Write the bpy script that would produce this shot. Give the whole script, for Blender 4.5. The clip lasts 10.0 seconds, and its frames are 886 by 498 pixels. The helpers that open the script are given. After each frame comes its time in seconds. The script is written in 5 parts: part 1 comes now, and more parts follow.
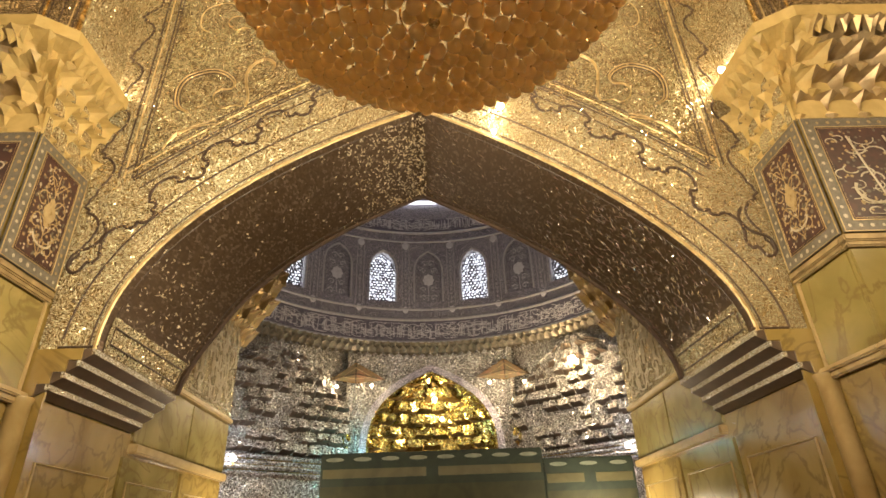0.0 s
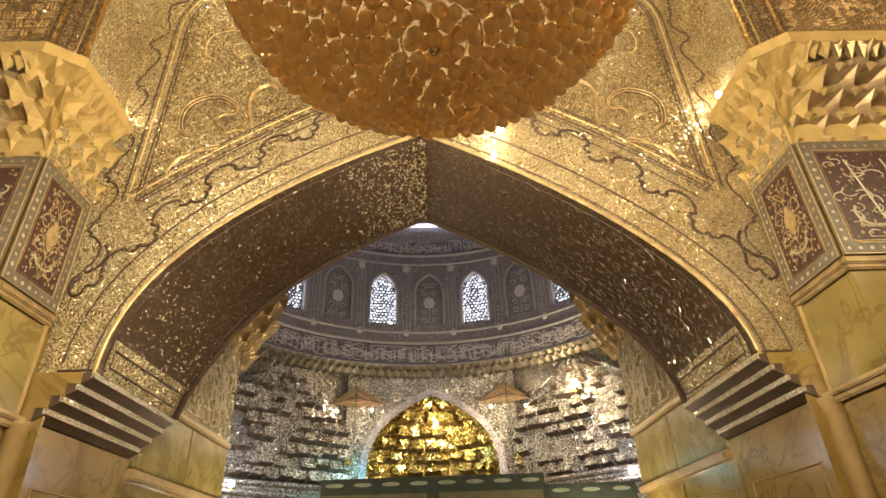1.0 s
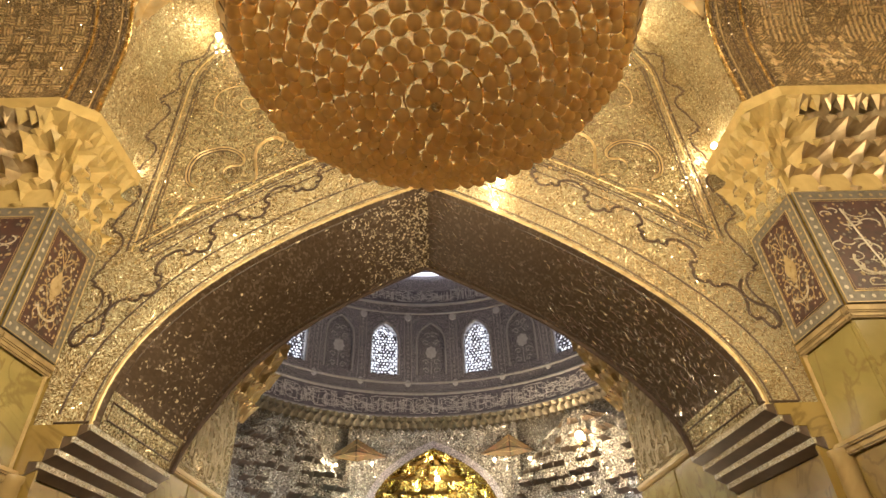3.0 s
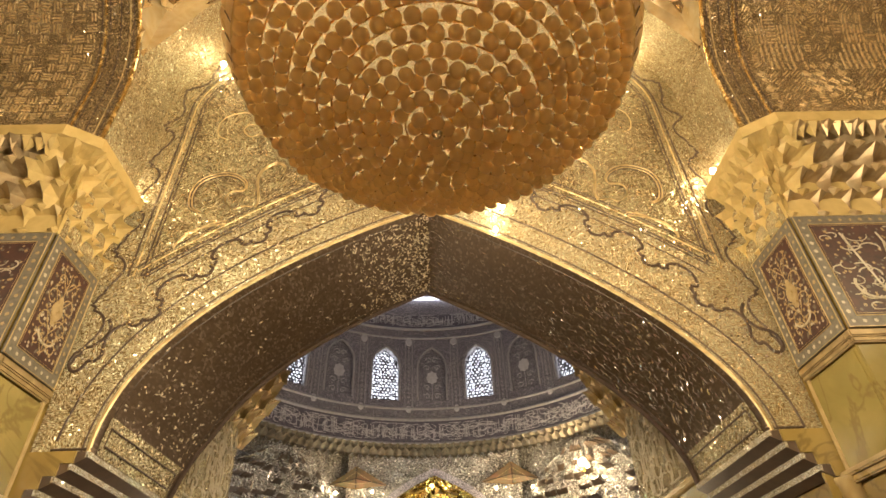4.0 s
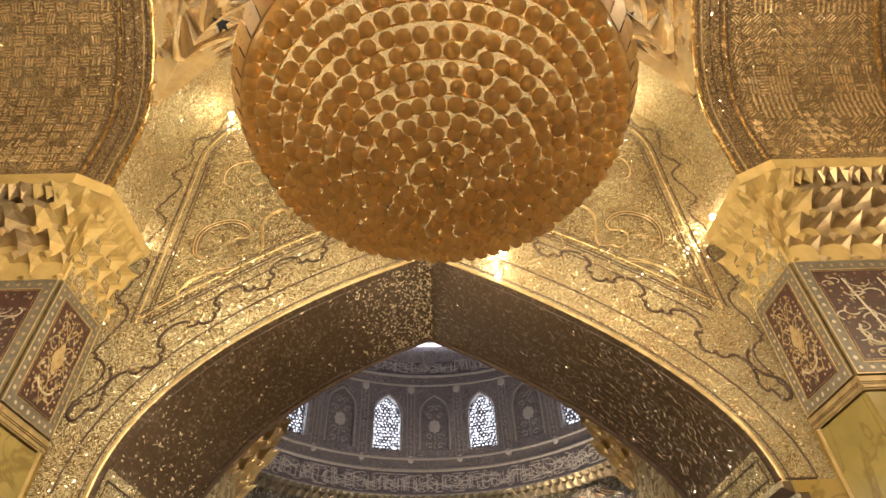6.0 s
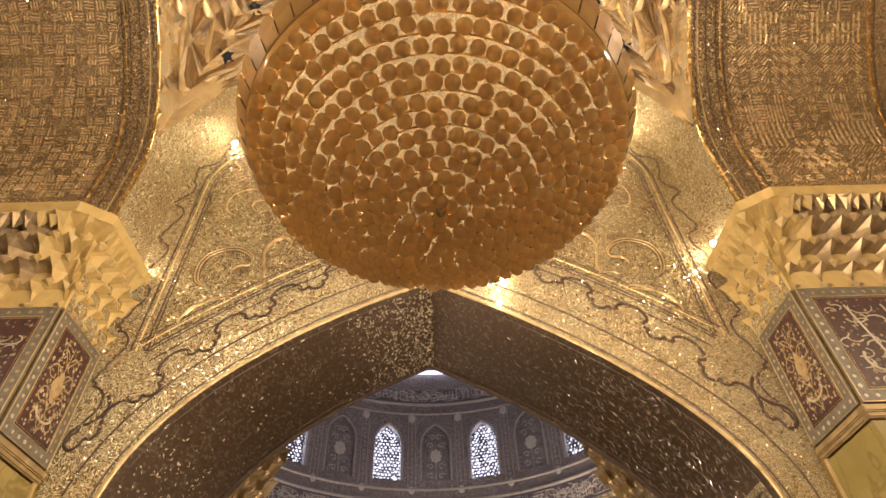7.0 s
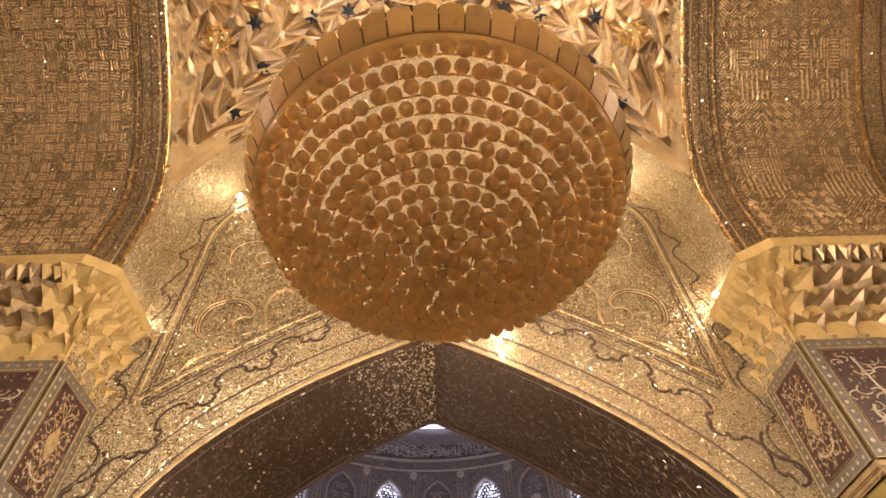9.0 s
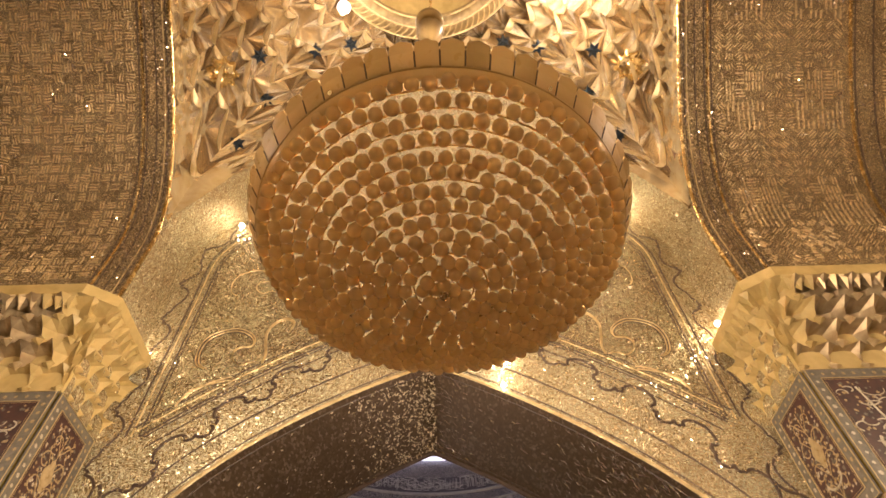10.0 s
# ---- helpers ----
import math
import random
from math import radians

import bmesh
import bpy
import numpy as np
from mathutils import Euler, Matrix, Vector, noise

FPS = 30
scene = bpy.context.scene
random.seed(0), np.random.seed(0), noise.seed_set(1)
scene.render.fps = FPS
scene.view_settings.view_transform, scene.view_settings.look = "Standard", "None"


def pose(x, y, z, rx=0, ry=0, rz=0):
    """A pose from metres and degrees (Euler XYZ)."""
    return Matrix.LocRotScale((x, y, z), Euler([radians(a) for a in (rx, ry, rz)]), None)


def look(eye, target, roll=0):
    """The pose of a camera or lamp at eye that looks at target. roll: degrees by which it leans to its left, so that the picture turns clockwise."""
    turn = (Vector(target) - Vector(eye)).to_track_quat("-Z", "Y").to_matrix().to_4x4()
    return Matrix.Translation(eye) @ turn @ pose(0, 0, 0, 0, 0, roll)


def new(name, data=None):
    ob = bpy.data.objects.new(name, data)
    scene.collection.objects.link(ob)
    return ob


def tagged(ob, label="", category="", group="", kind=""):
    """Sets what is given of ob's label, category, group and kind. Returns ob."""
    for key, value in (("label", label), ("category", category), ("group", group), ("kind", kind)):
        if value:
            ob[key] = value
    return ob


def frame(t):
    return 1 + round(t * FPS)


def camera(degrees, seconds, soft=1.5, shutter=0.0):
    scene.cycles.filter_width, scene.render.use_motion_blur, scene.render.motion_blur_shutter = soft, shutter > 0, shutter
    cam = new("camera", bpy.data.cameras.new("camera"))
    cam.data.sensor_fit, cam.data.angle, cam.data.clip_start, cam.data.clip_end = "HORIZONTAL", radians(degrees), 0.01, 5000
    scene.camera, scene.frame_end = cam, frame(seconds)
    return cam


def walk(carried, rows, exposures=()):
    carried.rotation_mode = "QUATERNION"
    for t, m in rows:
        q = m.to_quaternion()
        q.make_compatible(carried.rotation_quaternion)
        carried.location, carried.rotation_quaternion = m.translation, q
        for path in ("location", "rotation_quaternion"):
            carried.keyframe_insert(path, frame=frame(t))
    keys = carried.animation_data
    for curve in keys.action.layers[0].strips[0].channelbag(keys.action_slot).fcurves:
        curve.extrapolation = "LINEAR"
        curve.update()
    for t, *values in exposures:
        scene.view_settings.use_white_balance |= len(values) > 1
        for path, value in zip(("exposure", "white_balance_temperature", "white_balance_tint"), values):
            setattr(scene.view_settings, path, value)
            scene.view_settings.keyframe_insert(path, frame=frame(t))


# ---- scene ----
cam = camera(75.93, 10.0, soft=1.6)
# seconds, eye, pitch, yaw, roll
PATH = [
    (0, 0.000, 0.000, 1.600, 27.66, -1.75, -2.15),
    (0.5, 0.000, -0.008, 1.597, 28.79, -1.74, -2.18),
    (1, 0.001, -0.015, 1.594, 29.95, -1.74, -2.18),
    (1.5, 0.001, -0.023, 1.591, 31.31, -1.73, -2.21),
    (2, 0.001, -0.031, 1.588, 32.66, -1.75, -2.24),
    (2.5, 0.001, -0.038, 1.585, 33.72, -1.76, -2.27),
    (4, 0.001, -0.061, 1.577, 37.29, -1.76, -2.36),
    (4.5, 0.001, -0.068, 1.574, 38.46, -1.77, -2.36),
    (5, 0.000, -0.076, 1.571, 39.64, -1.74, -2.40),
    (5.5, 0.000, -0.083, 1.569, 40.67, -1.70, -2.42),
    (7, -0.001, -0.106, 1.561, 44.55, -1.69, -2.51),
    (7.5, -0.002, -0.113, 1.558, 45.80, -1.70, -2.55),
    (8, -0.003, -0.120, 1.555, 47.00, -1.71, -2.62),
    (8.5, -0.003, -0.128, 1.553, 48.18, -1.75, -2.67),
    (9, -0.004, -0.135, 1.550, 49.64, -1.76, -2.69),
    (9.5, -0.005, -0.142, 1.548, 51.18, -1.79, -2.70),
    (10, -0.006, -0.150, 1.545, 52.53, -1.86, -2.84),
]


def aim(x, y, z, pitch, yaw, roll):
    p, a = radians(pitch), radians(yaw)
    way = Vector((-math.sin(a) * math.cos(p), math.cos(a) * math.cos(p), math.sin(p)))
    return look((x, y, z), Vector((x, y, z)) + way, roll)


walk(cam, [(r[0], aim(*r[1:])) for r in PATH], exposures=((0.0, 0.02, 6500, 11), (5.5, 0.05, 6450, 11), (7.5, -0.10, 6250, 26), (9.3, -0.12, 6200, 30), (10.0, -0.15, 6250, 24)))

# ---- world and light ----
world = bpy.data.worlds.new("sky")
scene.world = world
world.use_nodes = True
wn = world.node_tree.nodes
sky = wn.new("ShaderNodeTexSky")
sky.sky_type, sky.sun_disc, sky.sun_elevation, sky.sun_rotation = "NISHITA", False, radians(40), radians(200)
world.node_tree.links.new(sky.outputs[0], wn["Background"].inputs[0])
wn["Background"].inputs[1].default_value = 0.15

WARM = (1.0, 0.77, 0.46)
GOLDEN = (1.0, 0.82, 0.56)
COOL = (0.86, 0.88, 1.0)


CEILING_BULBS = {-1: (-1.49, 2.61, 12.40), 1: (2.35, 2.30, 12.25)}


def lamp(name, place, power, colour, radius):
    data = bpy.data.lights.new(name, "POINT")
    data.energy, data.color, data.shadow_soft_size = power, colour, radius
    ob = new(name, data)
    ob.location = place
    return ob


for a in range(5):
    lamp("chandelier_lamp", (0.055 + 0.62 * math.cos(1.257 * a), 1.71 + 0.62 * math.sin(1.257 * a), 4.42), 370, GOLDEN, 0.10)
for s in (-1, 1):
    lamp("cornice_and_fill_lamp", (s * (4.16 - 0.06 * s), 5.66 + 0.06 * s, 7.30 + 0.04 * s), 14, GOLDEN, 0.06)
    # fill light added for the side vault, no known fixture here
    lamp("cornice_and_fill_lamp", (s * 6.2, 4.70, 7.32), 7, GOLDEN, 0.08)
    # unseen fill light added in each side bay
    lamp("side_bay_lamp", (s * 7.4, 0.6, 6.6), 300 + 110 * s, WARM, 0.15)
    # fill light added behind the camera for piers and chandelier underside
    lamp("rear_bay_fill", (s * 2.4, -1.6, 2.4), 60, WARM, 0.10)
    lamp("chamber_floodlight", (s * 6.0, 20.4, 5.0), 80, COOL, 0.10)
    # added fill for the chamber walls, hidden behind the jambs
    lamp("chamber_fill", (s * 6.0, 14.5, 4.6), 340, WARM, 0.12)
    # added fill for the passage walls, kept low and out of view
    lamp("passage_fill", (s * 3.2, 11.3, 2.0), 150, GOLDEN, 0.12)
lamp("arch_bulb", (1.03, 5.80, 6.86), 6, GOLDEN, 0.05)
lamp("arch_bulb", (0.91, 5.80, 6.43), 3, GOLDEN, 0.035)
for s in (-1, 1):
    lamp("ceiling_lamp", CEILING_BULBS[s], 200 + 70 * s, GOLDEN, 0.10)
    # the east light is an added mirror of the west one
    lamp("spandrel_bulb_and_fill", (s * 3.50, 5.72, 10.22), 3, GOLDEN, 0.05)
    for dx in (-0.75, 0.75):
        lamp("kite_lamp", (s * 3.3 + dx, 24.35, 7.80), 34, WARM, 0.06)
lamp("teal_lamp", (-3.1, 24.0, 5.1), 60, (0.30, 0.95, 1.0), 0.06)
lamp("niche_lamp", (0.15, 25.3, 7.4), 190, GOLDEN, 0.08)
lamp("squinch_lamp", (5.3, 21.6, 7.9), 330, WARM, 0.12)


# ---- materials ----
def nodes_of(name):
    m = bpy.data.materials.new(name)
    m.use_nodes = True
    return m, m.node_tree.nodes, m.node_tree.links, m.node_tree.nodes["Principled BSDF"]


def coords(n, l, scale, kind="Object"):
    tc = n.new("ShaderNodeTexCoord")
    mp = n.new("ShaderNodeMapping")
    mp.inputs["Scale"].default_value = scale if isinstance(scale, tuple) else (scale,) * 3
    l.new(tc.outputs[kind], mp.inputs[0])
    return mp.outputs[0]


def ramp(n, l, source, stops):
    r = n.new("ShaderNodeValToRGB")
    e = r.color_ramp.elements
    while len(e) < len(stops):
        e.new(0.5)
    for k, (p, c) in zip(e, stops):
        k.position, k.color = p, (*c, 1)
    l.new(source, r.inputs[0])
    return r.outputs[0]


def mix(n, l, factor, a, b, how="MIX"):
    m = n.new("ShaderNodeMix")
    m.data_type, m.blend_type = "RGBA", how
    for sock, v in ((m.inputs[0], factor), (m.inputs[6], a), (m.inputs[7], b)):
        if isinstance(v, (int, float)):
            sock.default_value = v
        elif isinstance(v, tuple):
            sock.default_value = (*v, 1)
        else:
            l.new(v, sock)
    return m.outputs[2]


def mosaic(name, dark, light, size=0.045, tilt=0.5, rough=0.22, metal=0.92, stretch=(1, 1, 1), joint=0.35, cross=0.0, vines=0.0, vine=(0.1, 0.08, 0.05), vine_size=0.5):
    """Mirror-glass mosaic: small flat pieces, each tilted a little on its own, in two tints spread wide to stand in for
    glitter, with plaster joints.
    """
    m, n, l, b = nodes_of(name)
    at = coords(n, l, tuple(s / size for s in stretch))
    if cross:
        where = n.new("ShaderNodeTexNoise")
        where.inputs["Scale"].default_value, where.inputs["Detail"].default_value, where.inputs["Distortion"].default_value = 1.0, 1, 1.5
        l.new(coords(n, l, 1 / cross), where.inputs["Vector"])
        pick = ramp(n, l, where.outputs[0], ((0.50, (0, 0, 0)), (0.505, (1, 1, 1))))
        at = mix(n, l, pick, at, coords(n, l, tuple(s / size for s in reversed(stretch))))
    v = n.new("ShaderNodeTexVoronoi")
    l.new(at, v.inputs["Vector"])
    e = n.new("ShaderNodeTexVoronoi")
    e.feature = "DISTANCE_TO_EDGE"
    l.new(at, e.inputs["Vector"])
    sub = n.new("ShaderNodeVectorMath")
    sub.operation = "SUBTRACT"
    l.new(v.outputs["Color"], sub.inputs[0])
    sub.inputs[1].default_value = (0.5, 0.5, 0.5)
    sc = n.new("ShaderNodeVectorMath")
    sc.operation = "SCALE"
    l.new(sub.outputs[0], sc.inputs[0])
    sc.inputs["Scale"].default_value = tilt
    g = n.new("ShaderNodeNewGeometry")
    add = n.new("ShaderNodeVectorMath")
    l.new(g.outputs["Normal"], add.inputs[0])
    l.new(sc.outputs[0], add.inputs[1])
    nm = n.new("ShaderNodeVectorMath")
    nm.operation = "NORMALIZE"
    l.new(add.outputs[0], nm.inputs[0])
    l.new(nm.outputs[0], b.inputs["Normal"])
    big = n.new("ShaderNodeTexNoise")
    big.inputs["Scale"].default_value, big.inputs["Detail"].default_value = 1.3, 4
    l.new(coords(n, l, 1.0), big.inputs["Vector"])
    sep = n.new("ShaderNodeSeparateColor")
    l.new(v.outputs["Color"], sep.inputs[0])
    avg = n.new("ShaderNodeMath")
    avg.operation = "MULTIPLY_ADD"
    l.new(sep.outputs[0], avg.inputs[0])
    avg.inputs[1].default_value = 0.85
    soft = n.new("ShaderNodeMath")
    soft.operation = "MULTIPLY"
    l.new(big.outputs[0], soft.inputs[0])
    soft.inputs[1].default_value = 0.55
    l.new(soft.outputs[0], avg.inputs[2])
    # palest pieces put mirror sparkle into the base colour
    colour = ramp(n, l, avg.outputs[0], ((0.35, dark), (0.92, light), (1.0, tuple(min(1.0, q * 1.25 + 0.03) for q in light))))
    if vines:
        w = n.new("ShaderNodeTexNoise")
        w.inputs["Scale"].default_value, w.inputs["Detail"].default_value, w.inputs["Distortion"].default_value = 1.0, 2, 2.5
        l.new(coords(n, l, 1 / vine_size), w.inputs["Vector"])
        band = ramp(n, l, w.outputs[0], ((0.46, (0, 0, 0)), (0.485, (1, 1, 1)), (0.515, (1, 1, 1)), (0.54, (0, 0, 0))))
        f = n.new("ShaderNodeMath")
        f.operation = "MULTIPLY"
        l.new(band, f.inputs[0])
        f.inputs[1].default_value = vines
        colour = mix(n, l, f.outputs[0], colour, vine)
    edge = ramp(n, l, e.outputs["Distance"], ((0.02, (joint,) * 3), (0.09, (1, 1, 1))))
    l.new(mix(n, l, 1.0, colour, edge, "MULTIPLY"), b.inputs["Base Color"])
    b.inputs["Metallic"].default_value = metal
    rr = n.new("ShaderNodeMath")
    rr.operation = "MULTIPLY_ADD"
    l.new(sep.outputs[1], rr.inputs[0])
    rr.inputs[1].default_value, rr.inputs[2].default_value = 0.2, rough
    l.new(rr.outputs[0], b.inputs["Roughness"])
    return m


def surface(name, low, high, scale=4.0, rough=0.5, metal=0.0, bump=0.15, grain=40.0, detail=6, stretch=(1, 1, 1), veins=None, coat=0.0):
    """A plain surface with stains at a large scale, grain at a small one, and if wanted veins."""
    m, n, l, b = nodes_of(name)
    a = n.new("ShaderNodeTexNoise")
    a.inputs["Scale"].default_value, a.inputs["Detail"].default_value, a.inputs["Distortion"].default_value = scale, detail, 0.6
    l.new(coords(n, l, stretch), a.inputs["Vector"])
    colour = ramp(n, l, a.outputs[0], ((0.3, low), (0.7, high)))
    if veins:
        w = n.new("ShaderNodeTexNoise")
        w.inputs["Scale"].default_value, w.inputs["Detail"].default_value, w.inputs["Distortion"].default_value = scale * 0.6, 8, 2.2
        l.new(coords(n, l, stretch), w.inputs["Vector"])
        band = ramp(n, l, w.outputs[0], ((0.47, (0, 0, 0)), (0.495, (0.6, 0.6, 0.6)), (0.505, (0.6, 0.6, 0.6)), (0.53, (0, 0, 0))))
        colour = mix(n, l, band, colour, veins)
    l.new(colour, b.inputs["Base Color"])
    g = n.new("ShaderNodeTexNoise")
    g.inputs["Scale"].default_value, g.inputs["Detail"].default_value = grain, 4
    l.new(coords(n, l, 1.0), g.inputs["Vector"])
    bp = n.new("ShaderNodeBump")
    bp.inputs["Strength"].default_value, bp.inputs["Distance"].default_value = bump, 0.01
    l.new(g.outputs[0], bp.inputs["Height"])
    l.new(bp.outputs[0], b.inputs["Normal"])
    r = n.new("ShaderNodeMath")
    r.operation = "MULTIPLY_ADD"
    l.new(a.outputs[0], r.inputs[0])
    r.inputs[1].default_value, r.inputs[2].default_value = 0.25, max(0.02, rough - 0.12)
    l.new(r.outputs[0], b.inputs["Roughness"])
    b.inputs["Metallic"].default_value = metal
    b.inputs["Coat Weight"].default_value = coat
    return m


def glow(name, colour, strength):
    m, n, l, b = nodes_of(name)
    b.inputs["Base Color"].default_value = (*colour, 1)
    b.inputs["Emission Color"].default_value = (*colour, 1)
    b.inputs["Emission Strength"].default_value = strength
    return m


M_WALL = mosaic("gold_mirror_mosaic", (0.30, 0.195, 0.07), (0.96, 0.82, 0.52), 0.066, 1.0, 0.08, 0.58, stretch=(2.0, 1, 0.6), joint=0.42, cross=0.30)
M_SPANDREL = mosaic("spandrel_mosaic", (0.22, 0.14, 0.05), (0.93, 0.77, 0.46), 0.066, 1.0, 0.08, 0.58, stretch=(2.2, 1, 0.55), joint=0.34, cross=0.24, vines=0.55, vine=(0.16, 0.10, 0.045), vine_size=0.30)
# soffit base colour holds the darkness its mirrors would reflect from below
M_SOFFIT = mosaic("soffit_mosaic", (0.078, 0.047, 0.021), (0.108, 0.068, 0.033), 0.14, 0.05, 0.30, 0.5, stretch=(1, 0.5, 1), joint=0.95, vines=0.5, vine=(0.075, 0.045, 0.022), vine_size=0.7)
M_SHARD = surface("gilt_glint_shard", (0.62, 0.47, 0.24), (0.95, 0.85, 0.62), 9.0, 0.30, 0.55, 0.05, 60)
M_VAULT = mosaic("vault_mosaic", (0.16, 0.11, 0.05), (0.62, 0.48, 0.27), 0.06, 0.8, 0.14, 0.65, stretch=(0.8, 1.2, 1.2), joint=0.3)
M_CEILING = surface("cut_mirror_gold", (0.78, 0.63, 0.36), (0.98, 0.90, 0.66), 5.0, 0.14, 0.72, 0.06, 30)
M_LEDGE = surface("gilt_ledge", (0.62, 0.47, 0.23), (0.84, 0.70, 0.43), 6.0, 0.38, 0.45, 0.1, 40)
M_SILVER = mosaic("silver_mirror_mosaic", (0.20, 0.175, 0.16), (0.90, 0.85, 0.76), 0.17, 1.2, 0.10, 0.6)
M_SILVERCUT = mosaic("cut_mirror_silver", (0.13, 0.105, 0.09), (0.88, 0.82, 0.72), 0.20, 1.0, 0.10, 0.6, joint=0.4)
M_GOLDCUT = mosaic("cut_mirror_deep_gold", (0.36, 0.23, 0.03), (0.95, 0.76, 0.27), 0.34, 0.20, 0.10, 0.90, joint=0.5)
M_GESSO = surface("cream_gesso", (0.41, 0.30, 0.10), (0.56, 0.42, 0.17), 5.0, 0.55, 0.0, 0.12, 60)
M_MARBLE = surface("honey_marble", (0.22, 0.145, 0.033), (0.34, 0.245, 0.075), 1.3, 0.20, 0.0, 0.03, 30, 10, (1, 1, 1), (0.15, 0.10, 0.027), 0.3)
M_MARBLE2 = surface("green_honey_marble", (0.185, 0.145, 0.035), (0.31, 0.245, 0.08), 1.5, 0.20, 0.0, 0.03, 30, 10, (1, 1, 1), (0.15, 0.10, 0.027), 0.3)
M_MOULD = surface("cream_marble_moulding", (0.34, 0.24, 0.09), (0.48, 0.36, 0.17), 4.0, 0.32, 0.0, 0.05, 40)
M_UNDERSHADE = surface("dark_underside_shade", (0.07, 0.05, 0.035), (0.13, 0.09, 0.06), 6.0, 0.35, 0.2, 0.1, 40)
M_INLAY = surface("dark_inlay", (0.035, 0.02, 0.013), (0.075, 0.047, 0.027), 12.0, 0.55, 0.0, 0.1, 60)
M_GILT = surface("gilt_bead", (0.70, 0.50, 0.20), (0.95, 0.75, 0.38), 10.0, 0.25, 1.0, 0.1, 60)
M_TILE = surface("blue_grey_tile", (0.105, 0.092, 0.068), (0.19, 0.17, 0.13), 14.0, 0.42, 0.0, 0.1, 60, coat=0.08)
M_TILEDARK = surface("maroon_tile", (0.030, 0.012, 0.012), (0.075, 0.028, 0.022), 10.0, 0.42, 0.0, 0.1, 60, coat=0.08)
M_CREAMTILE = surface("cream_glaze", (0.42, 0.37, 0.26), (0.58, 0.52, 0.40), 12.0, 0.3, 0.0, 0.05, 60)
M_OCHRE = surface("ochre_glaze", (0.30, 0.21, 0.09), (0.46, 0.35, 0.18), 14.0, 0.3, 0.0, 0.05, 60)
M_DRUM = mosaic("drum_arabesque", (0.16, 0.15, 0.18), (0.38, 0.35, 0.39), 0.10, 0.3, 0.35, 0.25, vines=0.9, vine=(0.62, 0.58, 0.60), vine_size=0.24)
M_DRUMPANEL = mosaic("drum_panel_arabesque", (0.13, 0.12, 0.15), (0.30, 0.28, 0.32), 0.10, 0.3, 0.35, 0.25, vines=0.9, vine=(0.60, 0.57, 0.57), vine_size=0.18)
M_DRUMTRIM = surface("silver_grey_trim", (0.38, 0.36, 0.37), (0.56, 0.54, 0.54), 8.0, 0.4, 0.3, 0.1, 40)
M_SCRIPT = surface("pale_script", (0.56, 0.54, 0.56), (0.72, 0.70, 0.72), 8.0, 0.4, 0.0, 0.05, 40)
M_BAND = surface("dark_script_band", (0.10, 0.09, 0.12), (0.20, 0.18, 0.22), 8.0, 0.4, 0.0, 0.1, 40)
M_CARPET = surface("red_carpet", (0.07, 0.02, 0.015), (0.14, 0.05, 0.03), 3.0, 0.9, 0.0, 0.6, 90)
M_BALL = surface("amber_crystal", (0.78, 0.60, 0.30), (0.93, 0.77, 0.46), 10.0, 0.10, 0.0, 0.03, 50, coat=1.0)
M_SCREEN = surface("dark_green_board", (0.012, 0.022, 0.016), (0.03, 0.045, 0.03), 3.0, 0.75, 0.0, 0.1, 40)
M_STRIPE = surface("olive_stripe", (0.065, 0.062, 0.025), (0.115, 0.105, 0.05), 3.0, 0.6, 0.0, 0.1, 40)
M_STAR = surface("dark_mirror_star", (0.02, 0.03, 0.05), (0.06, 0.08, 0.10), 9.0, 0.15, 0.6, 0.05, 40)
M_BULB = glow("warm_bulb", (1.0, 0.80, 0.48), 40.0)
M_COLDBULB = glow("white_floodlight", (0.92, 0.93, 1.0), 40.0)
M_STRIP = glow("white_light_strip", (0.88, 0.90, 1.0), 1.6)
M_KITE = surface("painted_kite", (0.085, 0.12, 0.06), (0.30, 0.15, 0.09), 1.6, 0.4, 0.0, 0.1, 40)
M_GOLDPALE = surface("pale_gilt", (0.09, 0.075, 0.05), (0.22, 0.18, 0.12), 6.0, 0.4, 0.5, 0.15, 40)
M_OVAL = surface("pale_green_reflection", (0.15, 0.17, 0.13), (0.24, 0.27, 0.21), 6.0, 0.5, 0.0, 0.1, 40)
M_LINER = mosaic("amber_liner", (0.42, 0.28, 0.10), (0.95, 0.80, 0.50), 0.030, 1.0, 0.08, 0.4, joint=0.5)


def lucent(m, colour, share):
    """Let light through a glassy material, so that the lamps behind it show."""
    n, l = m.node_tree.nodes, m.node_tree.links
    t = n.new("ShaderNodeBsdfTranslucent")
    t.inputs[0].default_value = (*colour, 1)
    x = n.new("ShaderNodeMixShader")
    x.inputs[0].default_value = share
    l.new(n["Principled BSDF"].outputs[0], x.inputs[1])
    l.new(t.outputs[0], x.inputs[2])
    l.new(x.outputs[0], n["Material Output"].inputs[0])


lucent(M_BALL, (1.0, 0.86, 0.55), 0.58)
lucent(M_LINER, (0.95, 0.80, 0.49), 0.0118)
M_PLAQUE = surface("amber_plaque", (0.30, 0.20, 0.075), (0.48, 0.34, 0.15), 12.0, 0.30, 0.0, 0.25, 30)
pn, pl = M_PLAQUE.node_tree.nodes, M_PLAQUE.node_tree.links
pl.new(ramp(pn, pl, pn.new("ShaderNodeObjectInfo").outputs["Random"], ((0.0, (0.26, 0.165, 0.055)), (0.6, (0.48, 0.33, 0.13)), (1.0, (0.70, 0.54, 0.29)))), pn["Principled BSDF"].inputs["Base Color"])
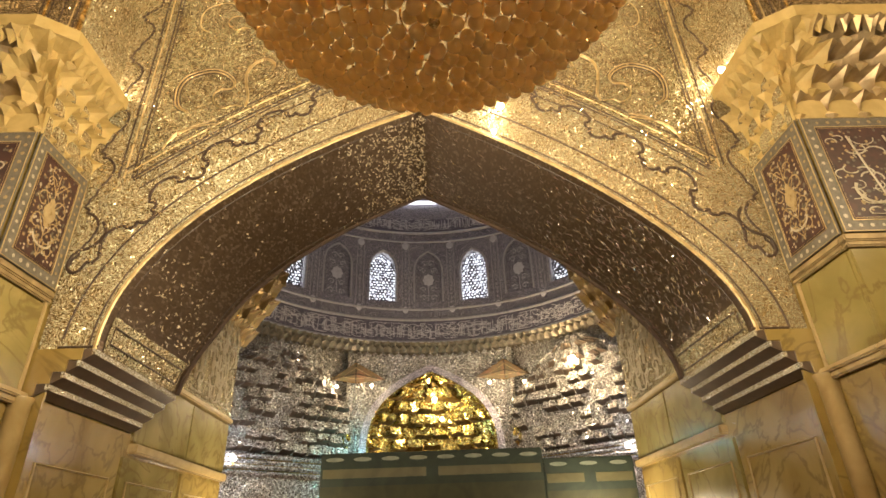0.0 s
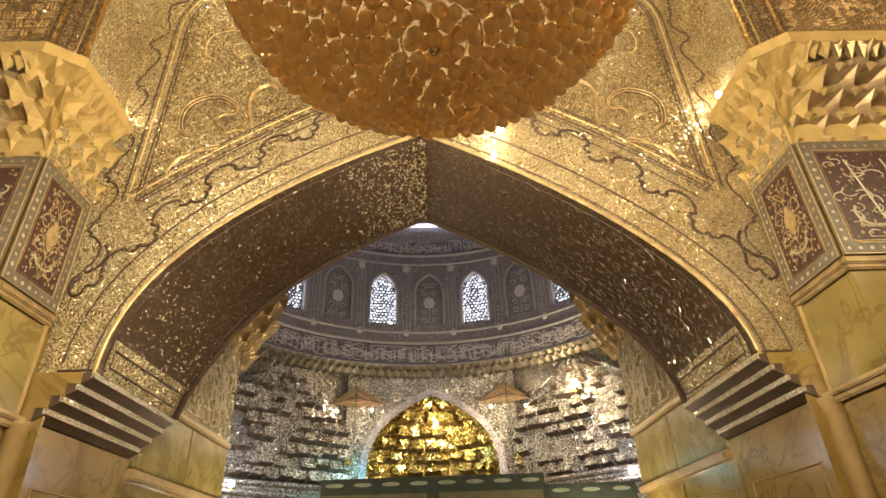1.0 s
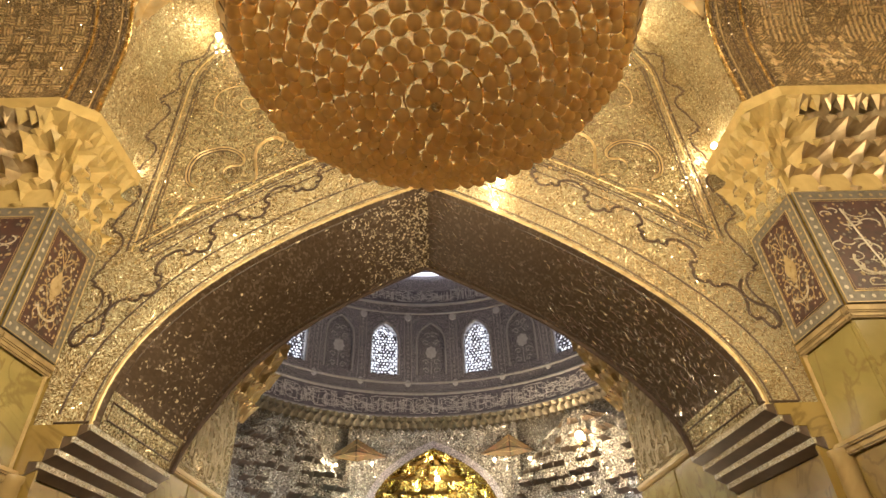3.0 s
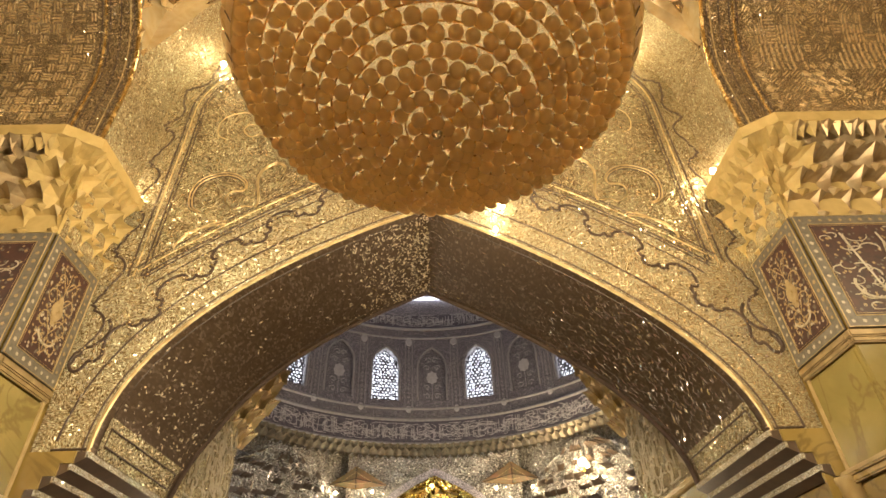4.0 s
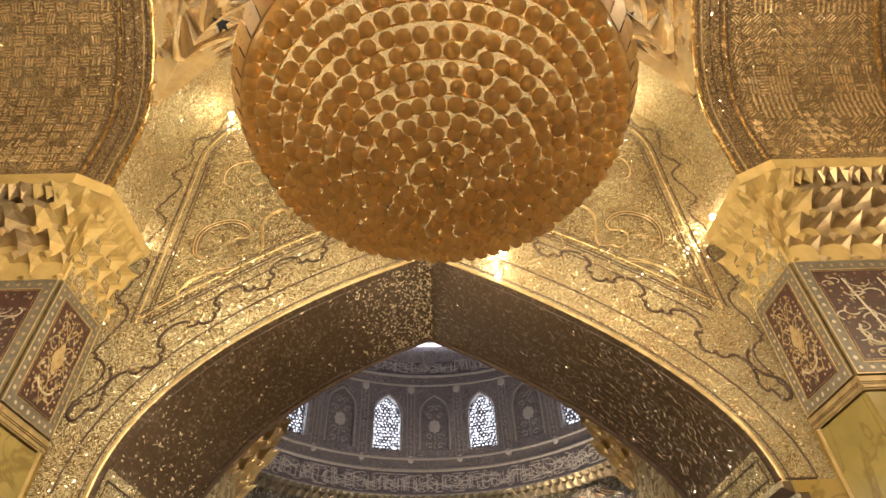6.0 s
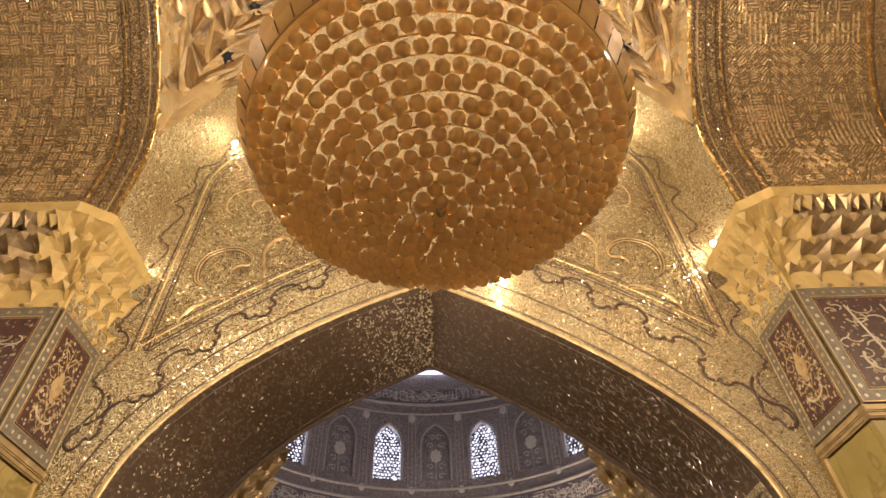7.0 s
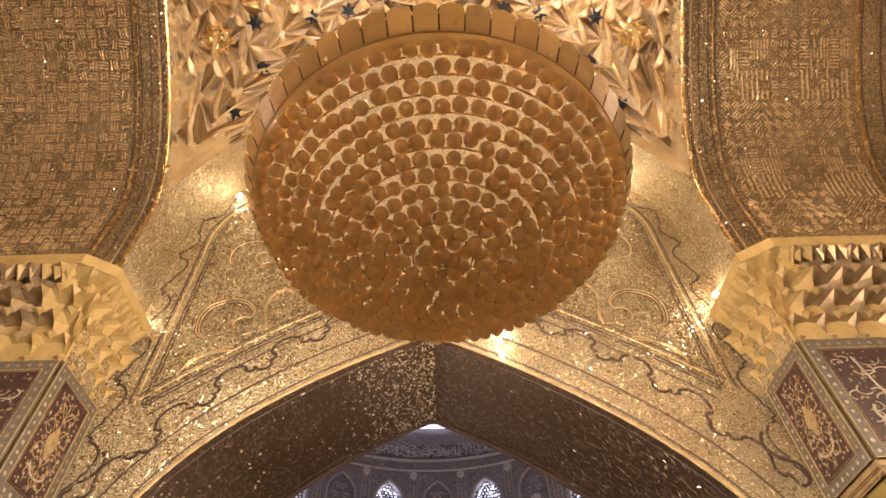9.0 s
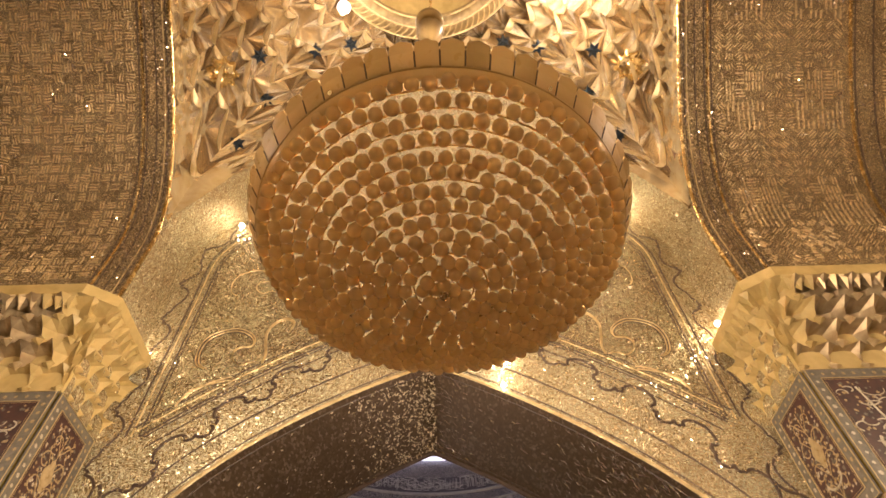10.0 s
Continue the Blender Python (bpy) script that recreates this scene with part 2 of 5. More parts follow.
M_ARCHBAND = mosaic("lilac_arch_band", (0.26, 0.24, 0.30), (0.70, 0.66, 0.74), 0.12, 0.7, 0.15, 0.45, joint=0.5)
lucent(M_PLAQUE, (0.88, 0.70, 0.40), 0.075)
M_LIP = surface("amber_glass_lip", (0.50, 0.36, 0.15), (0.66, 0.50, 0.24), 6.0, 0.15, 0.0, 0.02, 30, coat=1.0)
lucent(M_LIP, (0.95, 0.78, 0.46), 0.5)
M_GLINT = surface("pale_glint_speck", (0.90, 0.80, 0.58), (1.0, 0.96, 0.84), 9.0, 0.12, 0.0, 0.02, 60, coat=1.0)
lucent(M_GLINT, (1.0, 0.95, 0.82), 0.75)
M_DAY = glow("bright_daylight", (0.90, 0.93, 1.0), 1.9)
M_STRIPS = surface("gilt_mirror_strip", (0.46, 0.33, 0.15), (1.0, 0.84, 0.54), 26.0, 0.30, 0.70, 0.1, 60)
M_GRILLE = surface("dark_grille", (0.07, 0.065, 0.075), (0.14, 0.13, 0.15), 8.0, 0.5, 0.0, 0.1, 40)
M_BRONZE = surface("bronze_shade_and_border", (0.16, 0.09, 0.02), (0.30, 0.18, 0.05), 8.0, 0.3, 0.6, 0.1, 40)
M_STEP = mosaic("silver_gold_mosaic", (0.54, 0.44, 0.28), (0.97, 0.90, 0.70), 0.055, 1.4, 0.08, 0.4, joint=0.4)
M_DARKCELL = surface("brown_mirror_cell", (0.26, 0.185, 0.09), (0.52, 0.41, 0.24), 6.0, 0.36, 0.6, 0.05, 30)
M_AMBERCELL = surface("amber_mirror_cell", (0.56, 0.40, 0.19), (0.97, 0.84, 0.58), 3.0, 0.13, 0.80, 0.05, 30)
# facet tints from brown to pale stand in for what each mirror reflects
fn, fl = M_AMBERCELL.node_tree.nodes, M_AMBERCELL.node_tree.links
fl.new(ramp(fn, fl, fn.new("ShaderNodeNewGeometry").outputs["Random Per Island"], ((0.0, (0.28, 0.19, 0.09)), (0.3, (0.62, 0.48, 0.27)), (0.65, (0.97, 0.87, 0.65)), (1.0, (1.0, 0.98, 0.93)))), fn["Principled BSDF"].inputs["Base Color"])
M_LOWSCREEN = surface("dull_olive_board", (0.028, 0.032, 0.015), (0.055, 0.055, 0.028), 3.0, 0.8, 0.0, 0.1, 40)
M_HOOD = surface("brown_gilt_hood", (0.24, 0.17, 0.075), (0.44, 0.33, 0.16), 6.0, 0.42, 0.25, 0.1, 40)
M_BEAD = surface("thin_gilt_bead", (0.46, 0.34, 0.15), (0.70, 0.55, 0.30), 8.0, 0.35, 0.5, 0.1, 50)
M_CHIP = surface("mirror_chip", (0.82, 0.75, 0.60), (0.98, 0.96, 0.92), 20.0, 0.13, 0.92, 0.05, 60)
M_STRIPBULB = glow("white_bulb", (0.95, 0.94, 0.98), 6.0)


# ---- building tools ----
def mesh_of(name, verts, faces, material):
    me = bpy.data.meshes.new(name)
    me.from_pydata([tuple(v) for v in verts], [], faces)
    me.materials.append(material)
    return me


def thing(name, label, category, group="", kind="", place=(0, 0, 0)):
    ob = new(name)
    ob.location = place
    ob.empty_display_size = 0.1
    return tagged(ob, label, category, group, kind)


def part(name, data, material, parent=None, label="", smooth=False):
    """data: (verts, faces), or a bmesh; one mesh object under parent."""
    if isinstance(data, tuple):
        me = mesh_of(name, data[0], data[1], material)
    else:
        me = bpy.data.meshes.new(name)
        data.to_mesh(me)
        data.free()
        me.materials.append(material)
    if smooth:
        me.polygons.foreach_set("use_smooth", [True] * len(me.polygons))
    ob = new(name, me)
    if parent is not None:
        ob.parent = parent
        ob.matrix_parent_inverse = Matrix.Translation(parent.location).inverted() if parent.parent is None else Matrix()
    if label:
        ob["label"] = label
    return ob


def again(ob, m, parent):
    """One more piece on the same mesh."""
    o = new(ob.name.split(".")[0], ob.data)
    o.parent = parent
    o.matrix_parent_inverse = Matrix.Translation(parent.location).inverted()
    o.matrix_basis = m
    return o


def box(x0, x1, y0, y1, z0, z1, bevel=0.0):
    bm = bmesh.new()
    bmesh.ops.create_cube(bm, size=1, matrix=Matrix.LocRotScale(((x0 + x1) / 2, (y0 + y1) / 2, (z0 + z1) / 2), None, (x1 - x0, y1 - y0, z1 - z0)))
    if bevel:
        bmesh.ops.bevel(bm, geom=bm.edges[:], offset=bevel, segments=2, affect="EDGES")
    return bm


def tube(points, radius, sides=6, closed=False, flat=1.0, normal=None):
    """A bead along points; flat < 1 presses it against the wall whose normal is given."""
    pts = [Vector(p) for p in points]
    verts, faces, count = [], [], len(pts)
    for i, p in enumerate(pts):
        a = pts[(i - 1) % count] if closed or i else pts[0]
        b = pts[(i + 1) % count] if closed or i < count - 1 else pts[-1]
        d = (b - a).normalized() if (b - a).length > 1e-9 else Vector((0, 0, 1))
        up = Vector(normal) if normal is not None else (Vector((0, 0, 1)) if abs(d.z) < 0.9 else Vector((1, 0, 0)))
        s = d.cross(up).normalized()
        w = s.cross(d).normalized()
        for k in range(sides):
            g = 2 * math.pi * k / sides
            verts.append(p + s * (radius * math.cos(g)) + w * (radius * flat * math.sin(g)))
    for i in range(count if closed else count - 1):
        for k in range(sides):
            a, b = i * sides + k, i * sides + (k + 1) % sides
            c, d = (a + sides) % len(verts), (b + sides) % len(verts)
            faces.append((a, b, d, c))
    if not closed:
        faces += [tuple(reversed(range(sides))), tuple(range(len(verts) - sides, len(verts)))]
    return verts, faces


def lathe(profile, sides, centre=(0, 0, 0)):
    verts = [(centre[0] + r * math.cos(2 * math.pi * k / sides), centre[1] + r * math.sin(2 * math.pi * k / sides), centre[2] + z) for r, z in profile for k in range(sides)]
    faces = [(i * sides + k, i * sides + (k + 1) % sides, (i + 1) * sides + (k + 1) % sides, (i + 1) * sides + k) for i in range(len(profile) - 1) for k in range(sides)]
    return verts, faces


def join(items):
    verts, faces = [], []
    for v, f in items:
        o = len(verts)
        verts += list(v)
        faces += [tuple(i + o for i in q) for q in f]
    return verts, faces


def bezier(a, b, c, d, steps):
    out = []
    for i in range(steps + 1):
        t = i / steps
        w = ((1 - t) ** 3, 3 * t * (1 - t) ** 2, 3 * t * t * (1 - t), t ** 3)
        out.append(tuple(sum(k * p[j] for k, p in zip(w, (a, b, c, d))) for j in range(2)))
    return out


def whole(half, other=None):
    """A full arch line from its right half (and its left one), springing first: left springing, apex, right springing."""
    return [(-x, z) for x, z in (other or half)] + [(x, z) for x, z in reversed(half[:-1])]


def offset_line(line, d):
    """A line in a plane, moved d to its left side."""
    out = []
    for i, p in enumerate(line):
        a, b = Vector(line[max(0, i - 1)]), Vector(line[min(len(line) - 1, i + 1)])
        t = (b - a).normalized()
        out.append((p[0] - t.y * d, p[1] + t.x * d))
    return out


def even(line, step):
    """The line again, in even steps."""
    out, carry = [line[0]], 0.0
    for a, b in zip(line, line[1:]):
        a, b = Vector(a), Vector(b)
        length = (b - a).length
        s = step - carry
        while s <= length:
            out.append(tuple(a.lerp(b, s / length)))
            s += step
        carry = length - (s - step)
    return out


def cells(surf, nu, nv, depth, closed=False, arcs=4, lift=0.0, dip=0.16):
    """Stalactite vaulting on surf(u, v) -> (point, way into the room): rows of niches, each a fan of facets under a small hood.
    Yields (row, column, verts, faces); the first faces are the niche, the last ones the hood."""
    def pt(u, v, push):
        p, w = surf(u, v)
        return p + w * push
    dv, du = 1 / nv, 1 / nu
    for k in range(nv):
        shift = 0.5 * (k % 2)
        for j in range(nu + (0 if closed or not k % 2 else -1)):
            u0, u1 = (j + shift) * du, (j + 1 + shift) * du
            um, v0, v1 = (u0 + u1) / 2, k * dv, (k + 1) * dv
            vm = v0 + 0.5 * dv
            verts = [pt(um, v0 + 0.42 * dv, -depth), pt(um, v0, lift), pt(u0, vm, -0.25 * depth), pt(u0, v1, lift)]
            for i in range(1, arcs):
                s = i / arcs
                verts.append(pt(u0 + (u1 - u0) * s, v1 - dip * dv * math.sin(math.pi * s), lift - 0.55 * depth * math.sin(math.pi * s)))
            verts += [pt(u1, v1, lift), pt(u1, vm, -0.25 * depth)]
            loop = [1] + list(range(2, len(verts)))
            faces = [(0, loop[(i + 1) % len(loop)], loop[i]) for i in range(len(loop))]
            if k < nv - 1:
                top = len(verts)
                verts.append(pt(um, v1 + 0.5 * dv, -0.25 * depth))
                ring = list(range(3, 3 + arcs + 1))
                faces += [(top, ring[i], ring[i + 1]) for i in range(arcs)]
            yield k, j, verts, faces


def tiers(surf, nu, nv, depth):
    """Rows of hollow niches that lean out tier by tier, with kite-shaped feet between them. The first eight faces are the niche."""
    def pt(u, v, push):
        p, w = surf(u, v)
        return p + w * push
    dv, du = 1 / nv, 1 / nu
    for k in range(nv):
        for j in range(nu - k % 2):
            u0, v0 = (j + 0.5 * (k % 2)) * du, k * dv
            verts, faces = [], []
            for row, (h, deep, out) in enumerate(((-0.02, 1.0, -0.02), (0.6, 0.85, 0.0), (1.0, 0.30, 0.075))):
                for i in range(5):
                    sag = 0.0 if row < 2 else 0.10 * math.sin(math.pi * i / 4)
                    verts.append(pt(u0 + du * i / 4, v0 + dv * (h - sag), out - depth * deep * math.sin(math.pi * i / 4)))
            faces = [(5 * r + i, 5 * r + i + 1, 5 * r + i + 6, 5 * r + i + 5) for r in range(2) for i in range(4)]
            q = len(verts)
            verts += [pt(u0, v0 - 0.20 * dv, 0.0), pt(u0 - 0.22 * du, v0 + 0.03 * dv, 0.04), pt(u0, v0 + 0.01 * dv, 0.085), pt(u0 + 0.22 * du, v0 + 0.03 * dv, 0.04), pt(u0, v0 + 0.24 * dv, -0.01)]
            faces += [(q, q + 1, q + 2), (q, q + 2, q + 3), (q + 1, q + 4, q + 2), (q + 2, q + 4, q + 3)]
            yield k, j, verts, faces


def two_tone(name, found, niche, hood, arcs, parent=None, label="", flip=False):
    """All cells as one mesh, with the hoods in a second material."""
    verts, faces, kinds = [], [], []
    for k, j, v, f in found:
        o = len(verts)
        verts += v
        first = arcs + 5 - 1
        for i, q in enumerate(f):
            faces.append(tuple(x + o for x in (reversed(q) if flip else q)))
            kinds.append(0 if i < first else 1)
    ob = part(name, (verts, faces), niche, parent, label)
    ob.data.materials.append(hood)
    ob.data.polygons.foreach_set("material_index", kinds)
    return ob


def plates(surf, nu, nv, lift, back, seed=1):
    """Rows of small tilted mirror plates, each with an underside to be coloured dark as shade. Gives (plates,
    undersides, backing).
    """
    def pt(u, v, push):
        p, w = surf(min(1, max(0, u)), min(1, max(0, v)))
        return p + w * push
    face, under, rear, du, dv = [], [], [], 1 / nu, 1 / nv
    rnd = random.Random(seed)
    for k in range(nv):
        for j in range(nu + k % 2):
            u0, u1 = (j - 0.5 * (k % 2)) * du + 0.05 * du, (j + 1 - 0.5 * (k % 2)) * du - 0.05 * du
            if u1 <= 0.02 or u0 >= 0.98 or rnd.random() < 0.3:
                continue
            v0, v1, um = (k + 0.38) * dv, (k + 1) * dv, (u0 + u1) / 2
            v0 += rnd.uniform(-0.12, 0.2) * dv
            la, lb = lift * rnd.uniform(0.4, 1.5), lift * rnd.uniform(0.4, 1.5)
            q = [pt(u0, v0, la), pt(um, v0 - 0.05 * dv, 0.65 * (la + lb)), pt(u1, v0, lb), pt(u1, v1, lift * rnd.uniform(-0.2, 0.7)), pt(u0, v1, lift * rnd.uniform(-0.2, 0.7))]
            face.append((q, [(0, 1, 4), (1, 3, 4), (1, 2, 3)]))
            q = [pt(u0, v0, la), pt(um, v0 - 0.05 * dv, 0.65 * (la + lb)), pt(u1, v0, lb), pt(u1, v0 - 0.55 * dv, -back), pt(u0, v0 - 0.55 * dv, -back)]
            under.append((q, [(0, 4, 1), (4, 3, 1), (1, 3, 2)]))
    n, m = 2 * nu, 2 * nv
    rear = ([pt(i / n, j / m, -back) for j in range(m + 1) for i in range(n + 1)], [(j * (n + 1) + i, j * (n + 1) + i + 1, (j + 1) * (n + 1) + i + 1, (j + 1) * (n + 1) + i) for j in range(m) for i in range(n)])
    return join(face), join(under), rear


def sheet(outer, inner, y):
    """A flat wall at depth y between two lines of the same count."""
    n = len(outer)
    verts = [(x, y, z) for x, z in outer] + [(x, y, z) for x, z in inner]
    return verts, [(i, i + 1, n + i + 1, n + i) for i in range(n - 1)]


# ---- numbers of the plan ----
Y_PIER, Y_WALL, Y_BACK = 5.0, 6.0, 8.1
X_REVEAL, X_JAMB = 4.24, 4.10
CX, CY = 0.0, 1.6                      # centre of the bay
HALF_Y = Y_PIER - CY
ARCH = bezier((3.64, 3.62), (3.60, 4.6), (1.95, 5.92), (-0.05, 6.88), 40)        # east half
ARCH_WEST = bezier((3.60, 3.62), (3.63, 5.0), (1.9, 6.15), (0.05, 6.88), 40)      # west half
BIG = bezier((4.24, 9.2), (4.24, 10.3), (3.1, 11.3), (0.0, 12.8), 32)
SIDE = bezier((3.4, 8.4), (3.4, 10.0), (1.8, 10.85), (0.0, 12.1), 32)

# ---- floor and plain closing walls, unseen, added to keep sky light out ----
part("floor", box(-12, 12, -5, 28, -0.2, 0.0), M_CARPET)
tagged(bpy.data.objects["floor"], "dark red carpeted floor of the hall", "floor", kind="structure")


def plain_wall(name, x0, x1, y0, y1, z0, z1, material, label):
    return tagged(part(name, box(x0, x1, y0, y1, z0, z1), material), label, "wall", kind="structure")


plain_wall("wall_south", -12, 12, -5.3, -5, 0, 15, M_MARBLE, "unseen honey marble wall closing the hall")
for s, nm in ((-1, "west"), (1, "east")):
    plain_wall("wall_side_" + nm, *sorted((s * 11.7, s * 12)), -5, 5.0, 0, 15, M_MARBLE, "unseen honey marble end wall closing the side bay")

# ---- the arch wall with its deep pointed arch ----
line = whole(ARCH, ARCH_WEST)
back_line = whole(ARCH, [(x * (1 - 0.055 * min(1.0, (z - 3.62) / 0.9)), z) for x, z in ARCH_WEST])
big_half = [(4.24, 3.62), (4.24, 5.2), (4.24, 6.8)] + BIG
wall = thing("wall_arch", "gold mirror-mosaic wall round a pointed arch", "wall", kind="structure")


def between(lower, upper, count):
    """Two half lines, each in count steps."""
    def resample(q):
        d = [0.0]
        for a, b in zip(q, q[1:]):
            d.append(d[-1] + (Vector(b) - Vector(a)).length)
        return [tuple(np.interp(f * d[-1], d, [p[i] for p in q]) for i in range(2)) for f in np.linspace(0, 1, count)]
    return resample(lower), resample(upper)


lo, hi = between(ARCH, big_half, 60)
lo_w, hi_w = between(ARCH_WEST, big_half, 60)
inner_line, outer_line = whole(lo, lo_w), whole(hi, hi_w)
part("wall_face", sheet(inner_line, outer_line, Y_WALL), M_WALL, wall)
part("back_face", sheet(outer_line, inner_line, Y_BACK), M_WALL, wall)


def ruled(pts, y0, y1, steps=1):
    n = len(pts)
    verts = [(x, y0 + (y1 - y0) * k / steps, z) for k in range(steps + 1) for x, z in pts]
    return verts, [(k * n + i, k * n + i + 1, (k + 1) * n + i + 1, (k + 1) * n + i) for k in range(steps) for i in range(n - 1)]


n_line = len(line)
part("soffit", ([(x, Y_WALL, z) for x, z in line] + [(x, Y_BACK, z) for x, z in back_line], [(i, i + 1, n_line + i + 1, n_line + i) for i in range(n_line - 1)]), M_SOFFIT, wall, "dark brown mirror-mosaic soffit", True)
part("outer_soffit", ruled(whole(BIG), Y_PIER, Y_WALL), M_WALL, wall)

# beads and inlaid lines on the arch wall
IN = (0, -1, 0)


def on_wall(pts, y=Y_WALL):
    return [(x, y, z) for x, z in pts]


def bead(name, pts, radius, material, y=Y_WALL - 0.004, label="", flat=0.6):
    return part(name, tube(on_wall(pts, y), radius, 6, flat=flat, normal=IN), material, wall, label)


bead("arch_bead", offset_line(line, 0.030), 0.026, M_BEAD)
bead("arch_bead", offset_line(line, 0.10), 0.012, M_INLAY)
bead("back_arch_bead", offset_line(back_line, -0.02), 0.04, M_INLAY, y=Y_BACK - 0.01)
near_line = offset_line(line, 0.40)
near_line = [p for p in near_line if p[1] > 3.64]
bead("inlay_line", near_line, 0.014, M_INLAY)
for s in (-1, 1):
    bead("inlay_line", [(s * 3.60, 3.65), (s * 4.03, 3.65)], 0.014, M_INLAY)

for q in (0.12, 1.98):
    w = q / (Y_BACK - Y_WALL)
    part("soffit_bead", tube([(a[0] + (b[0] - a[0]) * w, Y_WALL + q, a[1] - 0.003) for a, b in zip(line, back_line)], 0.007, 5), M_INLAY, wall)

# the spandrel panel, with a chevron lower edge and the great arch above
inset = [(3.72, 5.86), (3.70, 7.0), (3.68, 8.4)] + bezier((3.68, 9.2), (3.66, 10.0), (2.7, 10.9), (0, 12.2), 20)
chevron = bezier((3.72, 5.86), (2.9, 6.55), (1.5, 7.55), (0, 8.05), 24)
for s in (-1, 1):
    lo2, hi2 = between(chevron, inset, 40)
    v, f = sheet([(s * x, z) for x, z in lo2], [(s * x, z) for x, z in hi2], Y_WALL - 0.006)
    part("spandrel_panel", (v, f), M_SPANDREL, wall, "gold mirror-mosaic spandrel panel with scrolls")
    for q, r in ((0.0, 0.014), (0.10, 0.013), (0.17, 0.014)):
        mat = M_BEAD if q == 0.10 else M_INLAY
        bead("spandrel_bead", [(s * x, z) for x, z in offset_line(chevron, -q)], r, mat)
        bead("spandrel_bead", [(s * x, z) for x, z in offset_line(inset, -q)], r, mat)
    bead("spandrel_bead", [(s * x, z) for x, z in offset_line(chevron, 0.05)], 0.012, M_INLAY)
    bead("spandrel_bead", [(s * x, z) for x, z in offset_line(chevron, 0.20)], 0.012, M_INLAY)
    bead("spandrel_bead", [(s * x, z) for x, z in offset_line(inset, 0.05)], 0.012, M_INLAY)


# one lobe of the vine line, as rounded runs between cusps
LOBE = (
    ((0.0, 0.0), (-0.03, 0.06), (0.057, 0.163), (0.23, 0.211), (0.40, 0.177), (0.50, 0.085), (0.458, 0.021)),
    ((0.458, 0.021), (0.49, -0.03), (0.55, -0.05), (0.59, -0.034)),
    ((0.59, -0.034), (0.60, -0.099), (0.705, -0.149), (0.812, -0.108), (0.862, -0.019)),
    ((0.862, -0.019), (0.90, -0.05), (0.96, -0.04), (1.0, 0.0)),
)


def smooth(pts, steps=3):
    out = []
    for i in range(len(pts) - 1):
        p = [Vector(pts[max(0, min(len(pts) - 1, i + k))]) for k in (-1, 0, 1, 2)]
        for q in range(steps):
            t = q / steps
            out.append(0.5 * (2 * p[1] + (p[2] - p[0]) * t + (2 * p[0] - 5 * p[1] + 4 * p[2] - p[3]) * t * t + (3 * p[1] - p[0] - 3 * p[2] + p[3]) * t ** 3))
    return out


def scallops(guide, pitch, swell=1.0, motif=None):
    """A cusped vine line of repeating lobes along a guide."""
    pts = even(guide, 0.01)
    lobe, out = [q for run in (motif or LOBE) for q in smooth(run)], []
    for k in range(int(len(pts) * 0.01 / pitch)):
        for a, d in lobe:
            i = int(min(len(pts) - 2, max(1, (k + a) * pitch / 0.01)))
            t = (Vector(pts[min(len(pts) - 1, i + 8)]) - Vector(pts[max(0, i - 8)])).normalized()
            out.append((pts[i][0] - t.y * d * pitch * swell, pts[i][1] + t.x * d * pitch * swell))
    return out


CURL = (
    ((0.0, 0.27), (0.06, 0.19), (0.10, 0.22)),
    ((0.10, 0.22), (0.17, 0.08), (0.33, 0.0), (0.52, 0.04), (0.68, 0.14), (0.80, 0.16)),
    ((0.80, 0.16), (0.86, 0.22), (0.93, 0.23), (1.0, 0.27)),
)
low_guide = [(0.47, 7.70), (1.17, 7.28), (1.863, 6.843), (2.53, 6.341), (3.128, 5.792), (3.604, 5.131), (3.62, 5.11)]
tail = smooth(((3.60, 5.13), (3.72, 5.16), (3.845, 5.046), (3.88, 4.90), (3.86, 4.75), (3.93, 4.66))) + smooth(((3.93, 4.66), (3.97, 4.68), (4.0, 4.66))) + smooth(((4.0, 4.66), (4.05, 4.57), (4.13, 4.55), (4.20, 4.64), (4.17, 4.78))) + smooth(((4.17, 4.78), (4.10, 4.84), (4.0, 4.87), (3.9, 4.97), (3.86, 5.1), (3.95, 5.27)))
up_guide = bezier((3.97, 8.8), (3.97, 10.2), (3.0, 11.2), (0, 12.5), 24)
for s in (-1, 1):
    bead("wavy_inlay", [(s * x, z) for x, z in scallops(low_guide, 0.82, 1.05)], 0.023, M_INLAY)
    bead("wavy_inlay", [(s * x, z) for x, z in tail], 0.022, M_INLAY)
    bead("wavy_inlay", [(s * x, z) for x, z in scallops([(3.97, 8.8), (3.97, 4.58)], 0.84, 1.0, CURL)], 0.017, M_INLAY)
    bead("wavy_inlay", [(s * x, z) for x, z in scallops(up_guide, 0.84, -1.0, CURL)], 0.017, M_INLAY)

